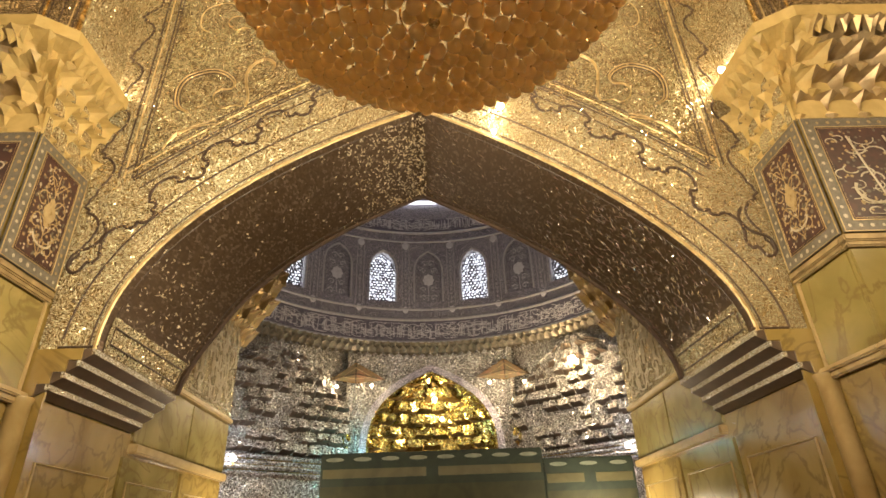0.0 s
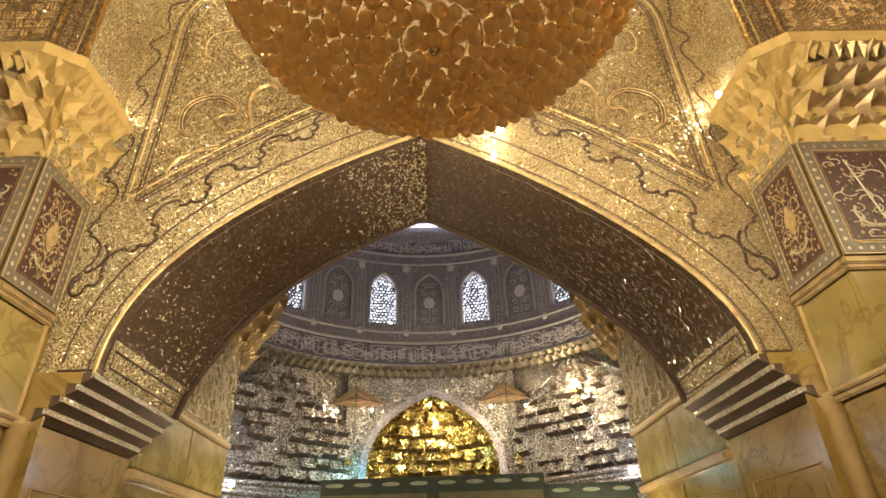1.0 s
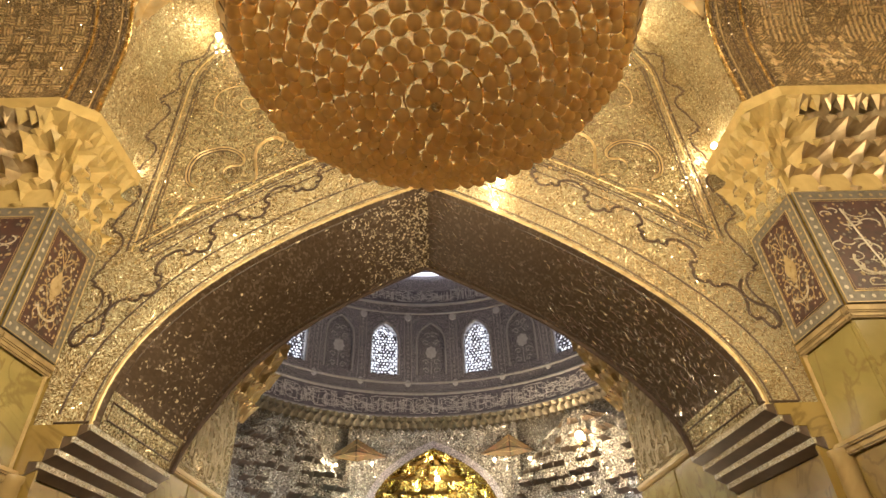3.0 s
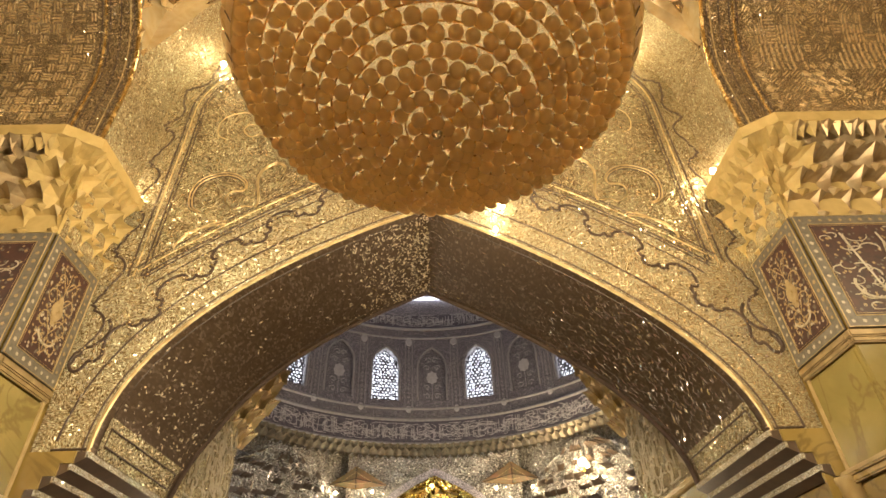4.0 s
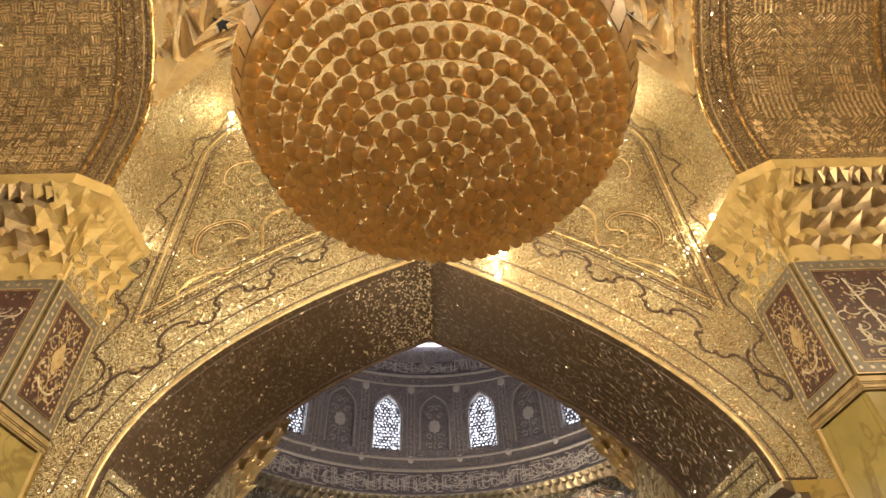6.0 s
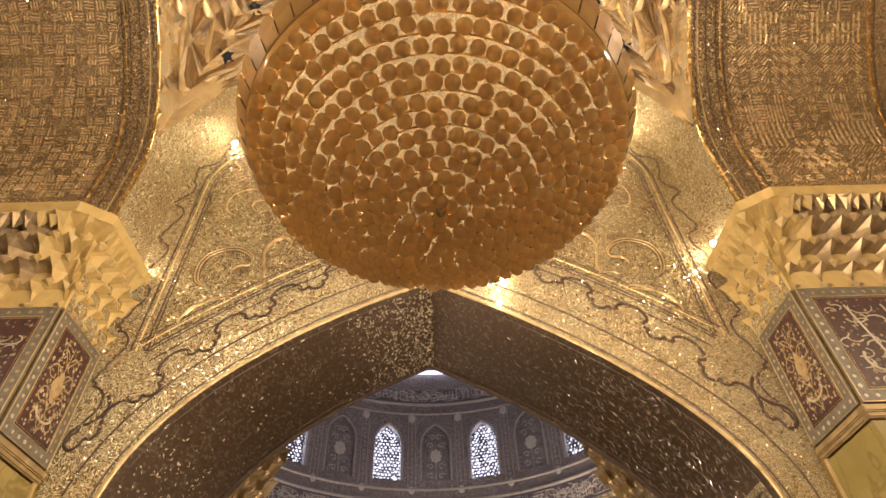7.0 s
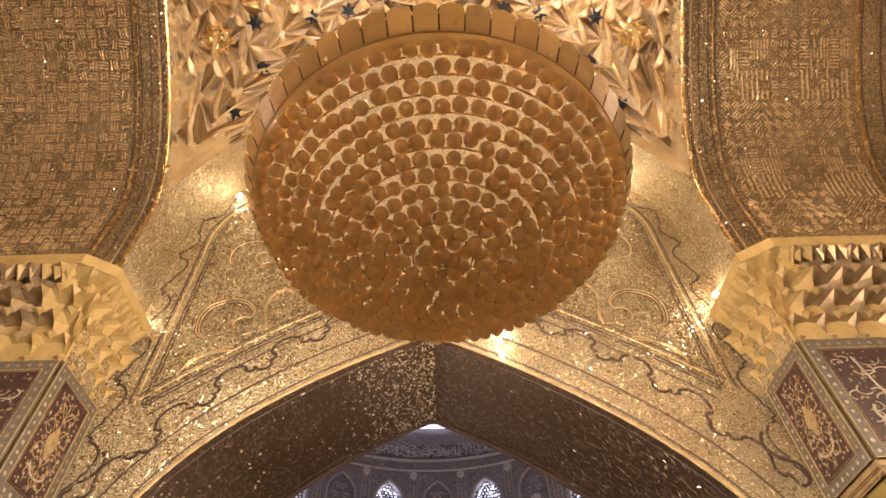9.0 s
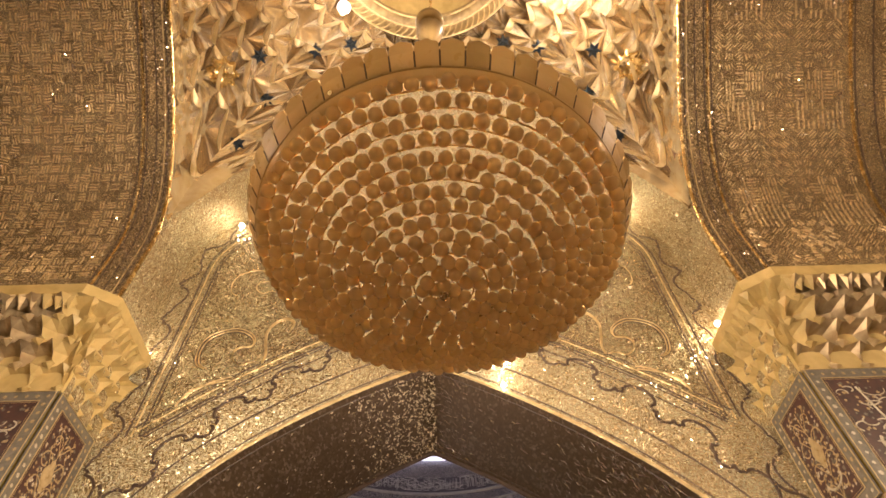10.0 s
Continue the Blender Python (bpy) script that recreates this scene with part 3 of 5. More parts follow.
# scrolls in relief on the spandrel
SCROLL = ((3.23, 6.92), (3.38, 7.04), (3.42, 7.34), (3.31, 7.58), (3.02, 7.70), (2.79, 7.64), (2.64, 7.48), (2.66, 7.34), (2.82, 7.32), (2.90, 7.22), (2.87, 7.08), (2.73, 6.97), (2.61, 7.02), (2.45, 7.0))
STALK = ((2.45, 7.0), (2.43, 7.16), (2.48, 7.40), (2.50, 7.62), (2.42, 7.80), (2.25, 7.90), (2.12, 7.80), (2.16, 7.66))
for s in (-1, 1):
    def outline(pts, grow=1.0, cx=2.85, cz=7.05):
        return [(s * (cx + (p.x - cx) * grow), cz + (p.y - cz) * grow) for p in smooth(pts, 4)]
    for g in (1.0, 0.92):
        bead("scroll", outline(SCROLL, g), 0.012, M_BEAD, Y_WALL - 0.018)
    # dark lines draw in the shadow of the scroll relief
    for g in (1.03, 0.96, 0.89):
        bead("scroll_shadow_line", outline(SCROLL, g), 0.010, M_INLAY, Y_WALL - 0.012)
    for cz, grow in ((8.55, 0.8), (9.75, 0.6)):
        bead("scroll", [(x, z + cz - 7.05) for x, z in outline(SCROLL, grow)], 0.011, M_BEAD, Y_WALL - 0.016)
    for q in (0.0, 0.05):
        bead("scroll", outline(((3.42, 6.30 + q), (3.30 - q, 6.55), (3.05 - q, 6.66 + q), (2.75, 6.72 + q))), 0.015, M_BEAD, Y_WALL - 0.016)
        bead("scroll", outline(STALK, 1.0 - q, 2.2, 7.2), 0.015, M_BEAD, Y_WALL - 0.016)
        bead("scroll_shadow_line", outline(STALK, 1.03 - q, 2.2, 7.2), 0.009, M_INLAY, Y_WALL - 0.012)

# loose mirror chips over the gold wall, each set at its own slant
chip_rnd = random.Random(8)
for s in (-1, 1):
    v, f = [], []
    while len(f) < 4600:
        x, z = chip_rnd.uniform(0.05, 4.15), chip_rnd.uniform(4.0, 12.2)
        if z > 9.2 and x > 4.2 * math.sqrt(max(0.0, 1 - ((z - 9.2) / 3.7) ** 2)):
            continue
        if z < 7.6 and not all(z > pz + 0.22 for px, pz in ARCH_WEST if abs(px) < x + 0.1 and abs(px) > x - 0.25):
            continue
        r, n = chip_rnd.uniform(0.008, 0.022), Vector((chip_rnd.uniform(-0.4, 0.4), -1, chip_rnd.uniform(-0.45, 0.35))).normalized()
        e = n.cross(Vector((chip_rnd.uniform(-1, 1), 0, chip_rnd.uniform(-1, 1)))).normalized()
        g, c, q = n.cross(e), Vector((s * x, Y_WALL - 0.02, z)), len(v)
        v += [c + e * r, c + g * r * 0.8, c - e * r * 0.9, c - g * r]
        f.append((q, q + 1, q + 2, q + 3))
    o = part("mirror_chip_work", (v, f), M_CHIP, wall, "small slanted mirror chips")
    o["kind"] = "stuff"

# slanted chips and shards standing in for glints on the soffit: a dense gilt patch at the apex, long shards down the
# east haunch, few on the west
shards = {-1: ([], []), 1: ([], [])}
while len(shards[-1][1]) + len(shards[1][1]) < 2300:
    i, step = chip_rnd.randrange(2, n_line - 2), chip_rnd.random()
    a, e, w = Vector(line[i]).lerp(Vector(line[i + 1]), step), Vector(back_line[i]).lerp(Vector(back_line[i + 1]), step), chip_rnd.uniform(0.03, 0.97)
    c = a.lerp(e, w)
    side = 1 if c.x > 0 else -1
    near_top = max(0.0, 1 - abs(c.x) / (1.5 if side < 0 else 0.9))
    haunch = math.exp(-((c.x - 2.75) / 0.85) ** 2) if side > 0 else 0.35 * math.exp(-((c.x + 3.4) / 0.3) ** 2)
    if chip_rnd.random() > 0.010 + 0.8 * near_top ** 1.5 * (1.0 if side < 0 else 0.25) + 0.24 * haunch:
        continue
    t2 = (Vector(line[i + 1]) - Vector(line[i - 1])).normalized()
    tang, deep = Vector((t2.x, 0, t2.y)), Vector((0, 1, 0))
    inn = Vector((t2.y, 0, -t2.x))
    turn = chip_rnd.gauss(0.35, 0.3) if side > 0 else chip_rnd.uniform(0, 6.28)
    n = (inn + tang * chip_rnd.uniform(-0.55, 0.55) + deep * chip_rnd.uniform(-0.75, 0.3)).normalized()
    g = tang * math.cos(turn) + deep * math.sin(turn)
    g = (g - n * g.dot(n)).normalized()
    h = n.cross(g)
    ln, wd = (chip_rnd.uniform(0.015, 0.060), chip_rnd.uniform(0.004, 0.008)) if side > 0 else (chip_rnd.uniform(0.012, 0.034), chip_rnd.uniform(0.006, 0.013))
    mid = Vector((c.x, Y_WALL + (Y_BACK - Y_WALL) * w, c.y)) + inn * 0.02
    v, f = shards[side]
    q = len(v)
    v += [mid - g * ln - h * wd * 0.6, mid - h * wd, mid + g * ln, mid + h * wd]
    f.append((q, q + 1, q + 2, q + 3))
for side in (-1, 1):
    o = part("soffit_shard_work", shards[side], M_SHARD if side < 0 else M_CHIP, wall, "slanted mirror shards standing in for glints on the dark soffit")
    o["kind"] = "stuff"

# ---- stepped corbels under the arch, one a side ----
for s in (-1, 1):
    c = thing("corbel", "stepped mirror-mosaic corbel with dark undersides under the arch", "corbel", "arch corbels", place=(s * 3.9, 6.0, 3.1))
    for k in range(4):
        z1 = 3.62 - 0.125 * k
        x = 3.60 + 0.13 * k
        y0, y1 = Y_WALL - 0.03 - 0.004 * k, Y_BACK + 0.02
        part("step", box(*sorted((s * x, s * (x + 0.03))), y0, y1, z1 - 0.062, z1 - 0.002), M_STEP, c, "glittering mirror-mosaic riser")
        # the shade beneath each step is put into a dark underside colour
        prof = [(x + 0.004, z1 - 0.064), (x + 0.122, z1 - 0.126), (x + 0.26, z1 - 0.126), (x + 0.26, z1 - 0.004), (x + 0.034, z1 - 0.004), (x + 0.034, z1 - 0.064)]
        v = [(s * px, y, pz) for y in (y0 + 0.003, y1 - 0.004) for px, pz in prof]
        part("step_underside", (v, [(0, 1, 2, 3, 4, 5), (11, 10, 9, 8, 7, 6)] + [(i, (i + 1) % 6, 6 + (i + 1) % 6, 6 + i) for i in range(6)]), M_UNDERSHADE, c, "slanted underside coloured dark brown as shade")
        part("backing", box(*sorted((s * (x + 0.125), s * 4.245)), Y_WALL - 0.048 - 0.001 * k, Y_BACK - 0.02, z1 - 0.126, z1 - 0.001), M_MARBLE, c, "honey marble backing")
    # gold panel at the foot of the soffit
    foot = [(a, e) for a, e in zip(line, back_line) if a[0] * s > 0 and a[1] < 4.05]
    m = len(foot)
    v = [(a[0] - s * 0.012, Y_WALL + 0.10, a[1]) for a, e in foot] + [(a[0] + (e[0] - a[0]) * 0.94 - s * 0.012, Y_BACK - 0.12, a[1] + (e[1] - a[1]) * 0.94) for a, e in foot]
    part("soffit_foot", (v, [(i, i + 1, m + i + 1, m + i) for i in range(m - 1)]), M_WALL, wall, "gold mirror-mosaic foot of the soffit")
    edge = [v[1], v[m - 2], v[2 * m - 2], v[m + 1]]
    edge = [Vector(q) * 0.93 + sum((Vector(w) for w in edge), Vector()) * (0.07 / 4) - Vector((s * 0.012, 0, 0)) for q in edge]
    part("foot_inlay", tube(edge, 0.010, 5, closed=True), M_INLAY, wall)

# ---- jamb walls of the passage ----
for s, nm in ((-1, "west"), (1, "east")):
    w = thing("wall_jamb_" + nm, "marble-clad passage wall with mirror-mosaic script panel", "wall", kind="structure", place=(s * 4.3, 9, 0))
    part("backing", box(*sorted((s * 4.14, s * 5.2)), 6.02, 11.9, 0, 9.58), M_MARBLE, w)
    for k in range(3):
        y0 = 6.06 + k * 1.95
        slab = part("marble_panel", box(*sorted((s * 4.10, s * 4.16)), y0, y0 + 1.88, 0.1, 2.80, 0.012), M_MARBLE2 if k % 2 else M_MARBLE, w)
        part("panel_frame", tube([(s * 4.10, y0 + 0.2, 0.4), (s * 4.10, y0 + 0.2, 2.5), (s * 4.10, y0 + 1.68, 2.5), (s * 4.10, y0 + 1.68, 0.4)], 0.02, 6), M_MOULD, slab)
    part("ledge", box(*sorted((s * 4.02, s * 4.16)), 8.15, 11.92, 2.86, 2.99, 0.02), M_MOULD, w)
    for k in range(2):
        y0 = 8.16 + k * 1.88
        part("marble_panel", box(*sorted((s * 4.10, s * 4.16)), y0, y0 + 1.85, 3.02, 3.92, 0.01), M_MARBLE2, w)
    part("ledge", box(*sorted((s * 4.04, s * 4.16)), 8.15, 11.92, 3.94, 4.04, 0.02), M_MOULD, w)
    part("script_panel", box(*sorted((s * 4.10, s * 4.16)), 8.15, 11.9, 4.06, 5.95), M_WALL, w, "gold mirror-mosaic panel")

# ---- corner piers ----
for s, nm in ((-1, "west"), (1, "east")):
    w = thing("wall_pier_" + nm, "honey marble pier of the crossing", "wall", kind="structure", place=(s * 6, 5.5, 0))
    part("core", box(*sorted((s * (X_REVEAL + 0.04), s * 12)), Y_PIER + 0.04, Y_WALL + 0.3, 0, 8.5), M_MARBLE, w)
    # slabs on the front
    for k in range(5):
        x0 = X_REVEAL + (0.0 if k == 0 else 0.02 + 1.1 * k)
        x1 = X_REVEAL + 1.1 * (k + 1)
        part("marble_slab", box(*sorted((s * x0, s * x1)), Y_PIER, Y_PIER + 0.06, 3.16, 4.12, 0.012), M_MARBLE if k % 2 else M_MARBLE2, w)
        part("marble_slab", box(*sorted((s * (x0 + 0.12), s * x1)), Y_PIER + 0.01, Y_PIER + 0.06, 0.1, 3.0, 0.012), M_MARBLE2 if k % 2 else M_MARBLE, w)
    # slabs on the reveal
    part("marble_slab", box(*sorted((s * X_REVEAL, s * (X_REVEAL + 0.05))), Y_PIER + 0.06, 5.9, 3.16, 4.12, 0.012), M_MARBLE2, w)
    part("marble_slab", box(*sorted((s * X_REVEAL, s * (X_REVEAL + 0.05))), Y_PIER + 0.2, 5.8, 0.1, 3.0, 0.012), M_MARBLE, w)
    part("edge_strip", box(*sorted((s * (X_REVEAL - 0.015), s * (X_REVEAL + 0.03))), 5.88, 5.93, 3.14, 4.14, 0.008), M_MOULD, w, "pale marble strip")
    part("flank", box(*sorted((s * 4.02, s * (X_REVEAL + 0.03))), 5.985, 6.02, 0.0, 3.61), M_MARBLE, w)
    # rounded column in the corner
    part("column", lathe([(0.11, 0.0), (0.11, 3.02), (0.13, 3.05), (0.13, 3.10)], 16, (s * (X_REVEAL - 0.02), 5.95, 0)), M_MOULD, w, "slim rounded marble column", True)
    # mouldings
    for z0, z1, out in ((3.02, 3.09, 0.05), (3.09, 3.15, 0.08), (4.14, 4.20, 0.02), (4.20, 4.28, 0.035)):
        # upper mouldings are brown for their dark gilt edge and the shadow line below
        stone = M_MOULD if z0 < 4 else M_HOOD
        part("moulding", box(*sorted((s * (X_REVEAL - out), s * 12)), Y_PIER - out, Y_PIER + 0.05, z0, z1, 0.015), stone, w)
        part("moulding", box(*sorted((s * (X_REVEAL - out), s * (X_REVEAL + 0.03))), Y_PIER + 0.051, 5.97, z0, z1, 0.015), stone, w)
    part("upper_face", box(*sorted((s * X_REVEAL, s * 12)), Y_PIER, Y_PIER + 0.05, 5.80, 7.14), M_GESSO, w, "cream gesso behind the stalactites")
    part("upper_reveal", box(*sorted((s * X_REVEAL, s * (X_REVEAL + 0.04))), Y_PIER + 0.051, Y_WALL, 5.80, 9.3), M_WALL, w, "gold mirror-mosaic reveal")

# ---- tile panels on the piers ----
flower_bm = bmesh.new()
for k in range(6):
    a = 2 * math.pi * k / 6
    bmesh.ops.create_circle(flower_bm, cap_ends=True, segments=6, radius=0.016, matrix=Matrix.Translation((0.022 * math.cos(a), 0.022 * math.sin(a), 0.002)))
bmesh.ops.create_cone(flower_bm, cap_ends=True, segments=6, radius1=0.014, radius2=0.008, depth=0.008, matrix=Matrix.Translation((0, 0, 0.004)))


def tile_panel(name, label, turn, width, height, z0, script):
    """A framed panel; turn is the pose of its lower left corner: x along it, y up, z out of the wall."""
    p = thing(name, label, "tile panel", "pier tile panels")
    p.matrix_world = turn

    def add(nm, bm, mat, lab=""):
        o = part(nm, bm, mat, None, lab)
        o.parent = p
        return o
    b = 0.15
    add("border", box(0, width, 0, height, 0.0, 0.018), M_TILE)
    add("field", box(b, width - b, b, height - b, 0.0185, 0.024), M_TILEDARK, "dark maroon glazed field")
    for i0, r in ((0.008, 0.007), (b - 0.012, 0.006), (b + 0.012, 0.004)):
        q = [(i0, i0, 0.022), (width - i0, i0, 0.022), (width - i0, height - i0, 0.022), (i0, height - i0, 0.022)]
        add("gilt_line", part_data(tube(q, r, 6, closed=True, normal=(0, 0, 1))), M_BEAD)
    first, rnd = None, random.Random(int(width * 100))
    spots = []
    nx, ny = max(2, round((width - 0.1) / 0.12)), round((height - 0.1) / 0.12)
    for i in range(nx + 1):
        x = b / 2 + (width - b) * i / nx
        spots += [(x, b / 2), (x, height - b / 2)]
    for i in range(1, ny):
        y = b / 2 + (height - b) * i / ny
        spots += [(b / 2, y), (width - b / 2, y)]
    for i, (x, y) in enumerate(spots):
        me = flower_mesh[i % 2]
        o = new("flower", me)
        o.parent = p
        o.matrix_basis = Matrix.Translation((x, y, 0.019)) @ Matrix.Rotation(rnd.random() * 6, 4, "Z") @ Matrix.Scale(rnd.uniform(0.48, 0.72), 4)
    # strokes and leaves of the field
    if script:
        strokes = []
        x = b + 0.10
        lo_y, hi_y = b + 0.05, height - b - 0.05
        while x < width - b - 0.1:
            if rnd.random() < 0.22:
                h = rnd.uniform(0.35, 0.9) * (hi_y - lo_y)
                y0 = rnd.uniform(lo_y, hi_y - h)
                strokes.append(tube([(x, y0, 0.03), (x - 0.015, y0 + h * 0.6, 0.03), (x + 0.05, y0 + h, 0.03)], 0.008, 5, flat=0.4, normal=(0, 0, 1)))
            for q in range(3):
                r, cy, g0 = rnd.uniform(0.04, 0.11), rnd.uniform(lo_y, hi_y), rnd.uniform(0, 6)
                strokes.append(tube([(x + r * 1.3 * math.cos(g), max(lo_y, min(hi_y, cy + 0.8 * r * math.sin(g))), 0.032) for g in np.linspace(g0, g0 + rnd.uniform(2.5, 4), 9)], rnd.uniform(0.005, 0.010), 5, flat=0.4, normal=(0, 0, 1)))
            x += rnd.uniform(0.05, 0.09)
        for x in np.arange(b + 0.35, width - b - 0.3, 0.42):
            g0, r = rnd.uniform(2.6, 3.6), rnd.uniform(0.16, 0.24)
            strokes.append(tube([(x + 1.2 * r * math.cos(g), lo_y + 0.30 + r * math.sin(g), 0.034) for g in np.linspace(g0, g0 + rnd.uniform(2.8, 3.6), 12)], 0.018, 5, flat=0.4, normal=(0, 0, 1)))
            strokes.append(tube([(x + 0.1, lo_y + 0.2, 0.035), (x + 0.02, lo_y + 0.6, 0.035), (x - 0.06, hi_y - 0.08, 0.035)], 0.014, 5, flat=0.4, normal=(0, 0, 1)))
        add("script", part_data(join(strokes)), M_CREAMTILE, "cream script strokes")
    for i in range(int((150 if script else 330) * (width - 2 * b) * (height - 2 * b))):
        x, y = rnd.uniform(b + 0.05, width - b - 0.05), rnd.uniform(b + 0.05, height - b - 0.05)
        o = new("blossom", flower_mesh[rnd.randrange(3) if not script else 1 + rnd.randrange(2)])
        o.parent = p
        o.matrix_basis = Matrix.Translation((x, y, 0.025)) @ Matrix.Rotation(rnd.random() * 6, 4, "Z") @ Matrix.Scale(rnd.uniform(0.3, 0.6), 4)
    if not script:
        cx, cy = width / 2, height / 2
        q = []
        for k in (-1, 1):
            for y0, r in ((-0.42, 0.10), (-0.18, 0.12), (0.10, 0.12), (0.34, 0.09)):
                q.append(tube([(cx + k * (0.03 + r + (r - 0.012 * g) * math.cos(math.pi + g)), cy + y0 + (r - 0.012 * g) * math.sin(g), 0.028) for g in np.linspace(0, 5.6, 16)], 0.008, 4, flat=0.5, normal=(0, 0, 1)))
                q.append(tube([(cx, cy + y0 - 0.1, 0.028), (cx + k * 0.06, cy + y0 - 0.02, 0.028), (cx + k * 0.17, cy + y0 + 0.13, 0.028), (cx + k * 0.13, cy + y0 + 0.17, 0.028)], 0.007, 4, flat=0.5, normal=(0, 0, 1)))
        q.append(tube([(cx, cy - 0.55, 0.027), (cx, cy + 0.5, 0.027)], 0.007, 4, flat=0.5, normal=(0, 0, 1)))
        add("vine", part_data(join(q)), M_OCHRE, "ochre scrolling vine")
        q = [tube([(cx + 0.16 * math.cos(g), cy - 0.30 + 0.11 * math.sin(g), 0.03) for g in np.linspace(3.3, 6.1, 10)], 0.014, 5, flat=0.5, normal=(0, 0, 1))]
        add("crescent", part_data(join(q)), M_CREAMTILE, "cream crescent leaf")
        add("medallion", part_data(lathe_flat(cx, cy)), M_OCHRE, "ochre medallion")
    return p


def part_data(d):
    bm = bmesh.new()
    vs = [bm.verts.new(v) for v in d[0]]
    for f in d[1]:
        bm.faces.new([vs[i] for i in f])
    return bm


def lathe_flat(cx, cy):
    pts = [(cx + 0.09 * math.cos(g) * (1 + 0.18 * math.cos(4 * g)), cy + 0.17 * math.sin(g) * (1 + 0.12 * math.cos(4 * g))) for g in np.linspace(0, 2 * math.pi, 24, endpoint=False)]
    verts = [(x, y, 0.0245) for x, y in pts] + [(cx + (x - cx) * 0.85, cy + (y - cy) * 0.85, 0.031) for x, y in pts]
    n = len(pts)
    return verts, [(i, (i + 1) % n, n + (i + 1) % n, n + i) for i in range(n)] + [tuple(range(n, 2 * n))]


flower_mesh = []
for nm, mat in (("flower_cream", M_CREAMTILE), ("flower_ochre", M_OCHRE), ("flower_green", M_TILE)):
    me = bpy.data.meshes.new(nm)
    flower_bm.to_mesh(me)
    me.materials.append(mat)
    flower_mesh.append(me)
Z_TILE, H_TILE = 4.30, 1.49
for s in (-1, 1):
    # along the reveal: x runs along the wall, z points into the passage
    start = (s * (X_REVEAL - 0.002), Y_PIER + 0.02 if s > 0 else 5.96, Z_TILE)
    ax = Vector((0, 1, 0)) if s > 0 else Vector((0, -1, 0))
    out = Vector((-s, 0, 0))
    m = Matrix((ax, Vector((0, 0, 1)), ax.cross(Vector((0, 0, 1))))).transposed().to_4x4()
    m.translation = start
    if (m.to_3x3() @ Vector((0, 0, 1))).dot(out) < 0:
        ax = -ax
        m = Matrix((ax, Vector((0, 0, 1)), ax.cross(Vector((0, 0, 1))))).transposed().to_4x4()
        m.translation = (start[0], Y_PIER + 0.02 if ax.y > 0 else 5.96, Z_TILE)
    tile_panel("tile_panel", "glazed arabesque tile panel with a flowered blue-grey border", m, 0.94, H_TILE, 0, False)
    for k in range(2):
        x0 = X_REVEAL + 0.01 + 2.92 * k
        m = Matrix(((1, 0, 0), (0, 0, -1), (0, 1, 0))).to_4x4()
        m.translation = (x0 if s > 0 else -x0 - 2.9, Y_PIER - 0.002, Z_TILE)
        tile_panel("script_panel", "dark maroon tile panel with cream script and flowered border", m, 2.9, H_TILE, 0, True)

# ---- stalactite cornices on the piers ----
for s in (-1, 1):
    low = [(9.6, 5.0), (4.24, 5.0), (4.24, 5.0), (4.24, 6.0)]
    high = [(9.6, 4.58), (4.40, 4.58), (4.06, 4.83), (4.06, 6.0)]
    knots = (0.0, 0.74, 0.81, 1.0)

    def cornice(u, v, s=s):
        u = min(1, max(0, u))
        a = np.array([np.interp(u, knots, [p[i] for p in low]) for i in range(2)])
        b = np.array([np.interp(u, knots, [p[i] for p in high]) for i in range(2)])
        w = max(0, v) ** 1.15
        p = a + (b - a) * w
        n = np.array((0.0, -1.0)) if u < 0.74 else (np.array((-0.7, -0.7)) if u < 0.81 else np.array((-1.0, 0.0)))
        return Vector((s * p[0], p[1], 5.82 + 1.16 * v)), Vector((s * n[0], n[1], -0.25)).normalized()
    c = thing("stalactite_cornice", "cream gesso and mirror stalactite cornice crowning a pier", "cornice", "pier cornices", place=(s * 4.3, 5.0, 5.82))
    for k, j, v, f in tiers(cornice, 19, 4, 0.25):
        u = (j + 0.5 * (k % 2)) / 19
        plain_cell = u > 0.70 - 0.02 * (k % 3) or (k == 0 and s < 0)
        two_tone("stalactite_cell", [(k, j, v, f)], M_GESSO if plain_cell else M_DARKCELL, M_GESSO if plain_cell else M_LEDGE, 4, c, "" if plain_cell else "brown mirror niche with gilt feet", s > 0)
    fascia = [(9.6, 4.56), (4.39, 4.56), (4.04, 4.82), (4.04, 5.995)]
    inner = [(9.6, 5.02), (4.6, 5.02), (4.26, 5.02), (4.26, 5.995)]
    v = [(s * x, y, z) for z in (6.98, 7.15) for x, y in fascia] + [(s * x, y, z) for z in (6.98, 7.15) for x, y in inner]
    f = []
    for i in range(3):
        f += [(i, i + 1, 5 + i, 4 + i), (8 + i, 9 + i, 13 + i, 12 + i), (4 + i, 5 + i, 13 + i, 12 + i), (i, i + 1, 9 + i, 8 + i)]
    part("fascia", (v, f), M_GESSO, c, "plain cream fascia")
    # row of small teeth under the fascia
    for i in range(34):
        x = 4.45 + 0.15 * i
        part("tooth", ([(s * (x + dx), y, z) for dx, y, z in ((0, 4.57, 6.98), (0.12, 4.57, 6.98), (0.12, 4.72, 6.98), (0, 4.72, 6.98), (0.06, 4.66, 6.78))], [(0, 1, 4), (1, 2, 4), (2, 3, 4), (3, 0, 4)]), M_DARKCELL if x > 4.8 else M_GESSO, c)
    for i in range(8):
        y = 4.88 + 0.135 * i
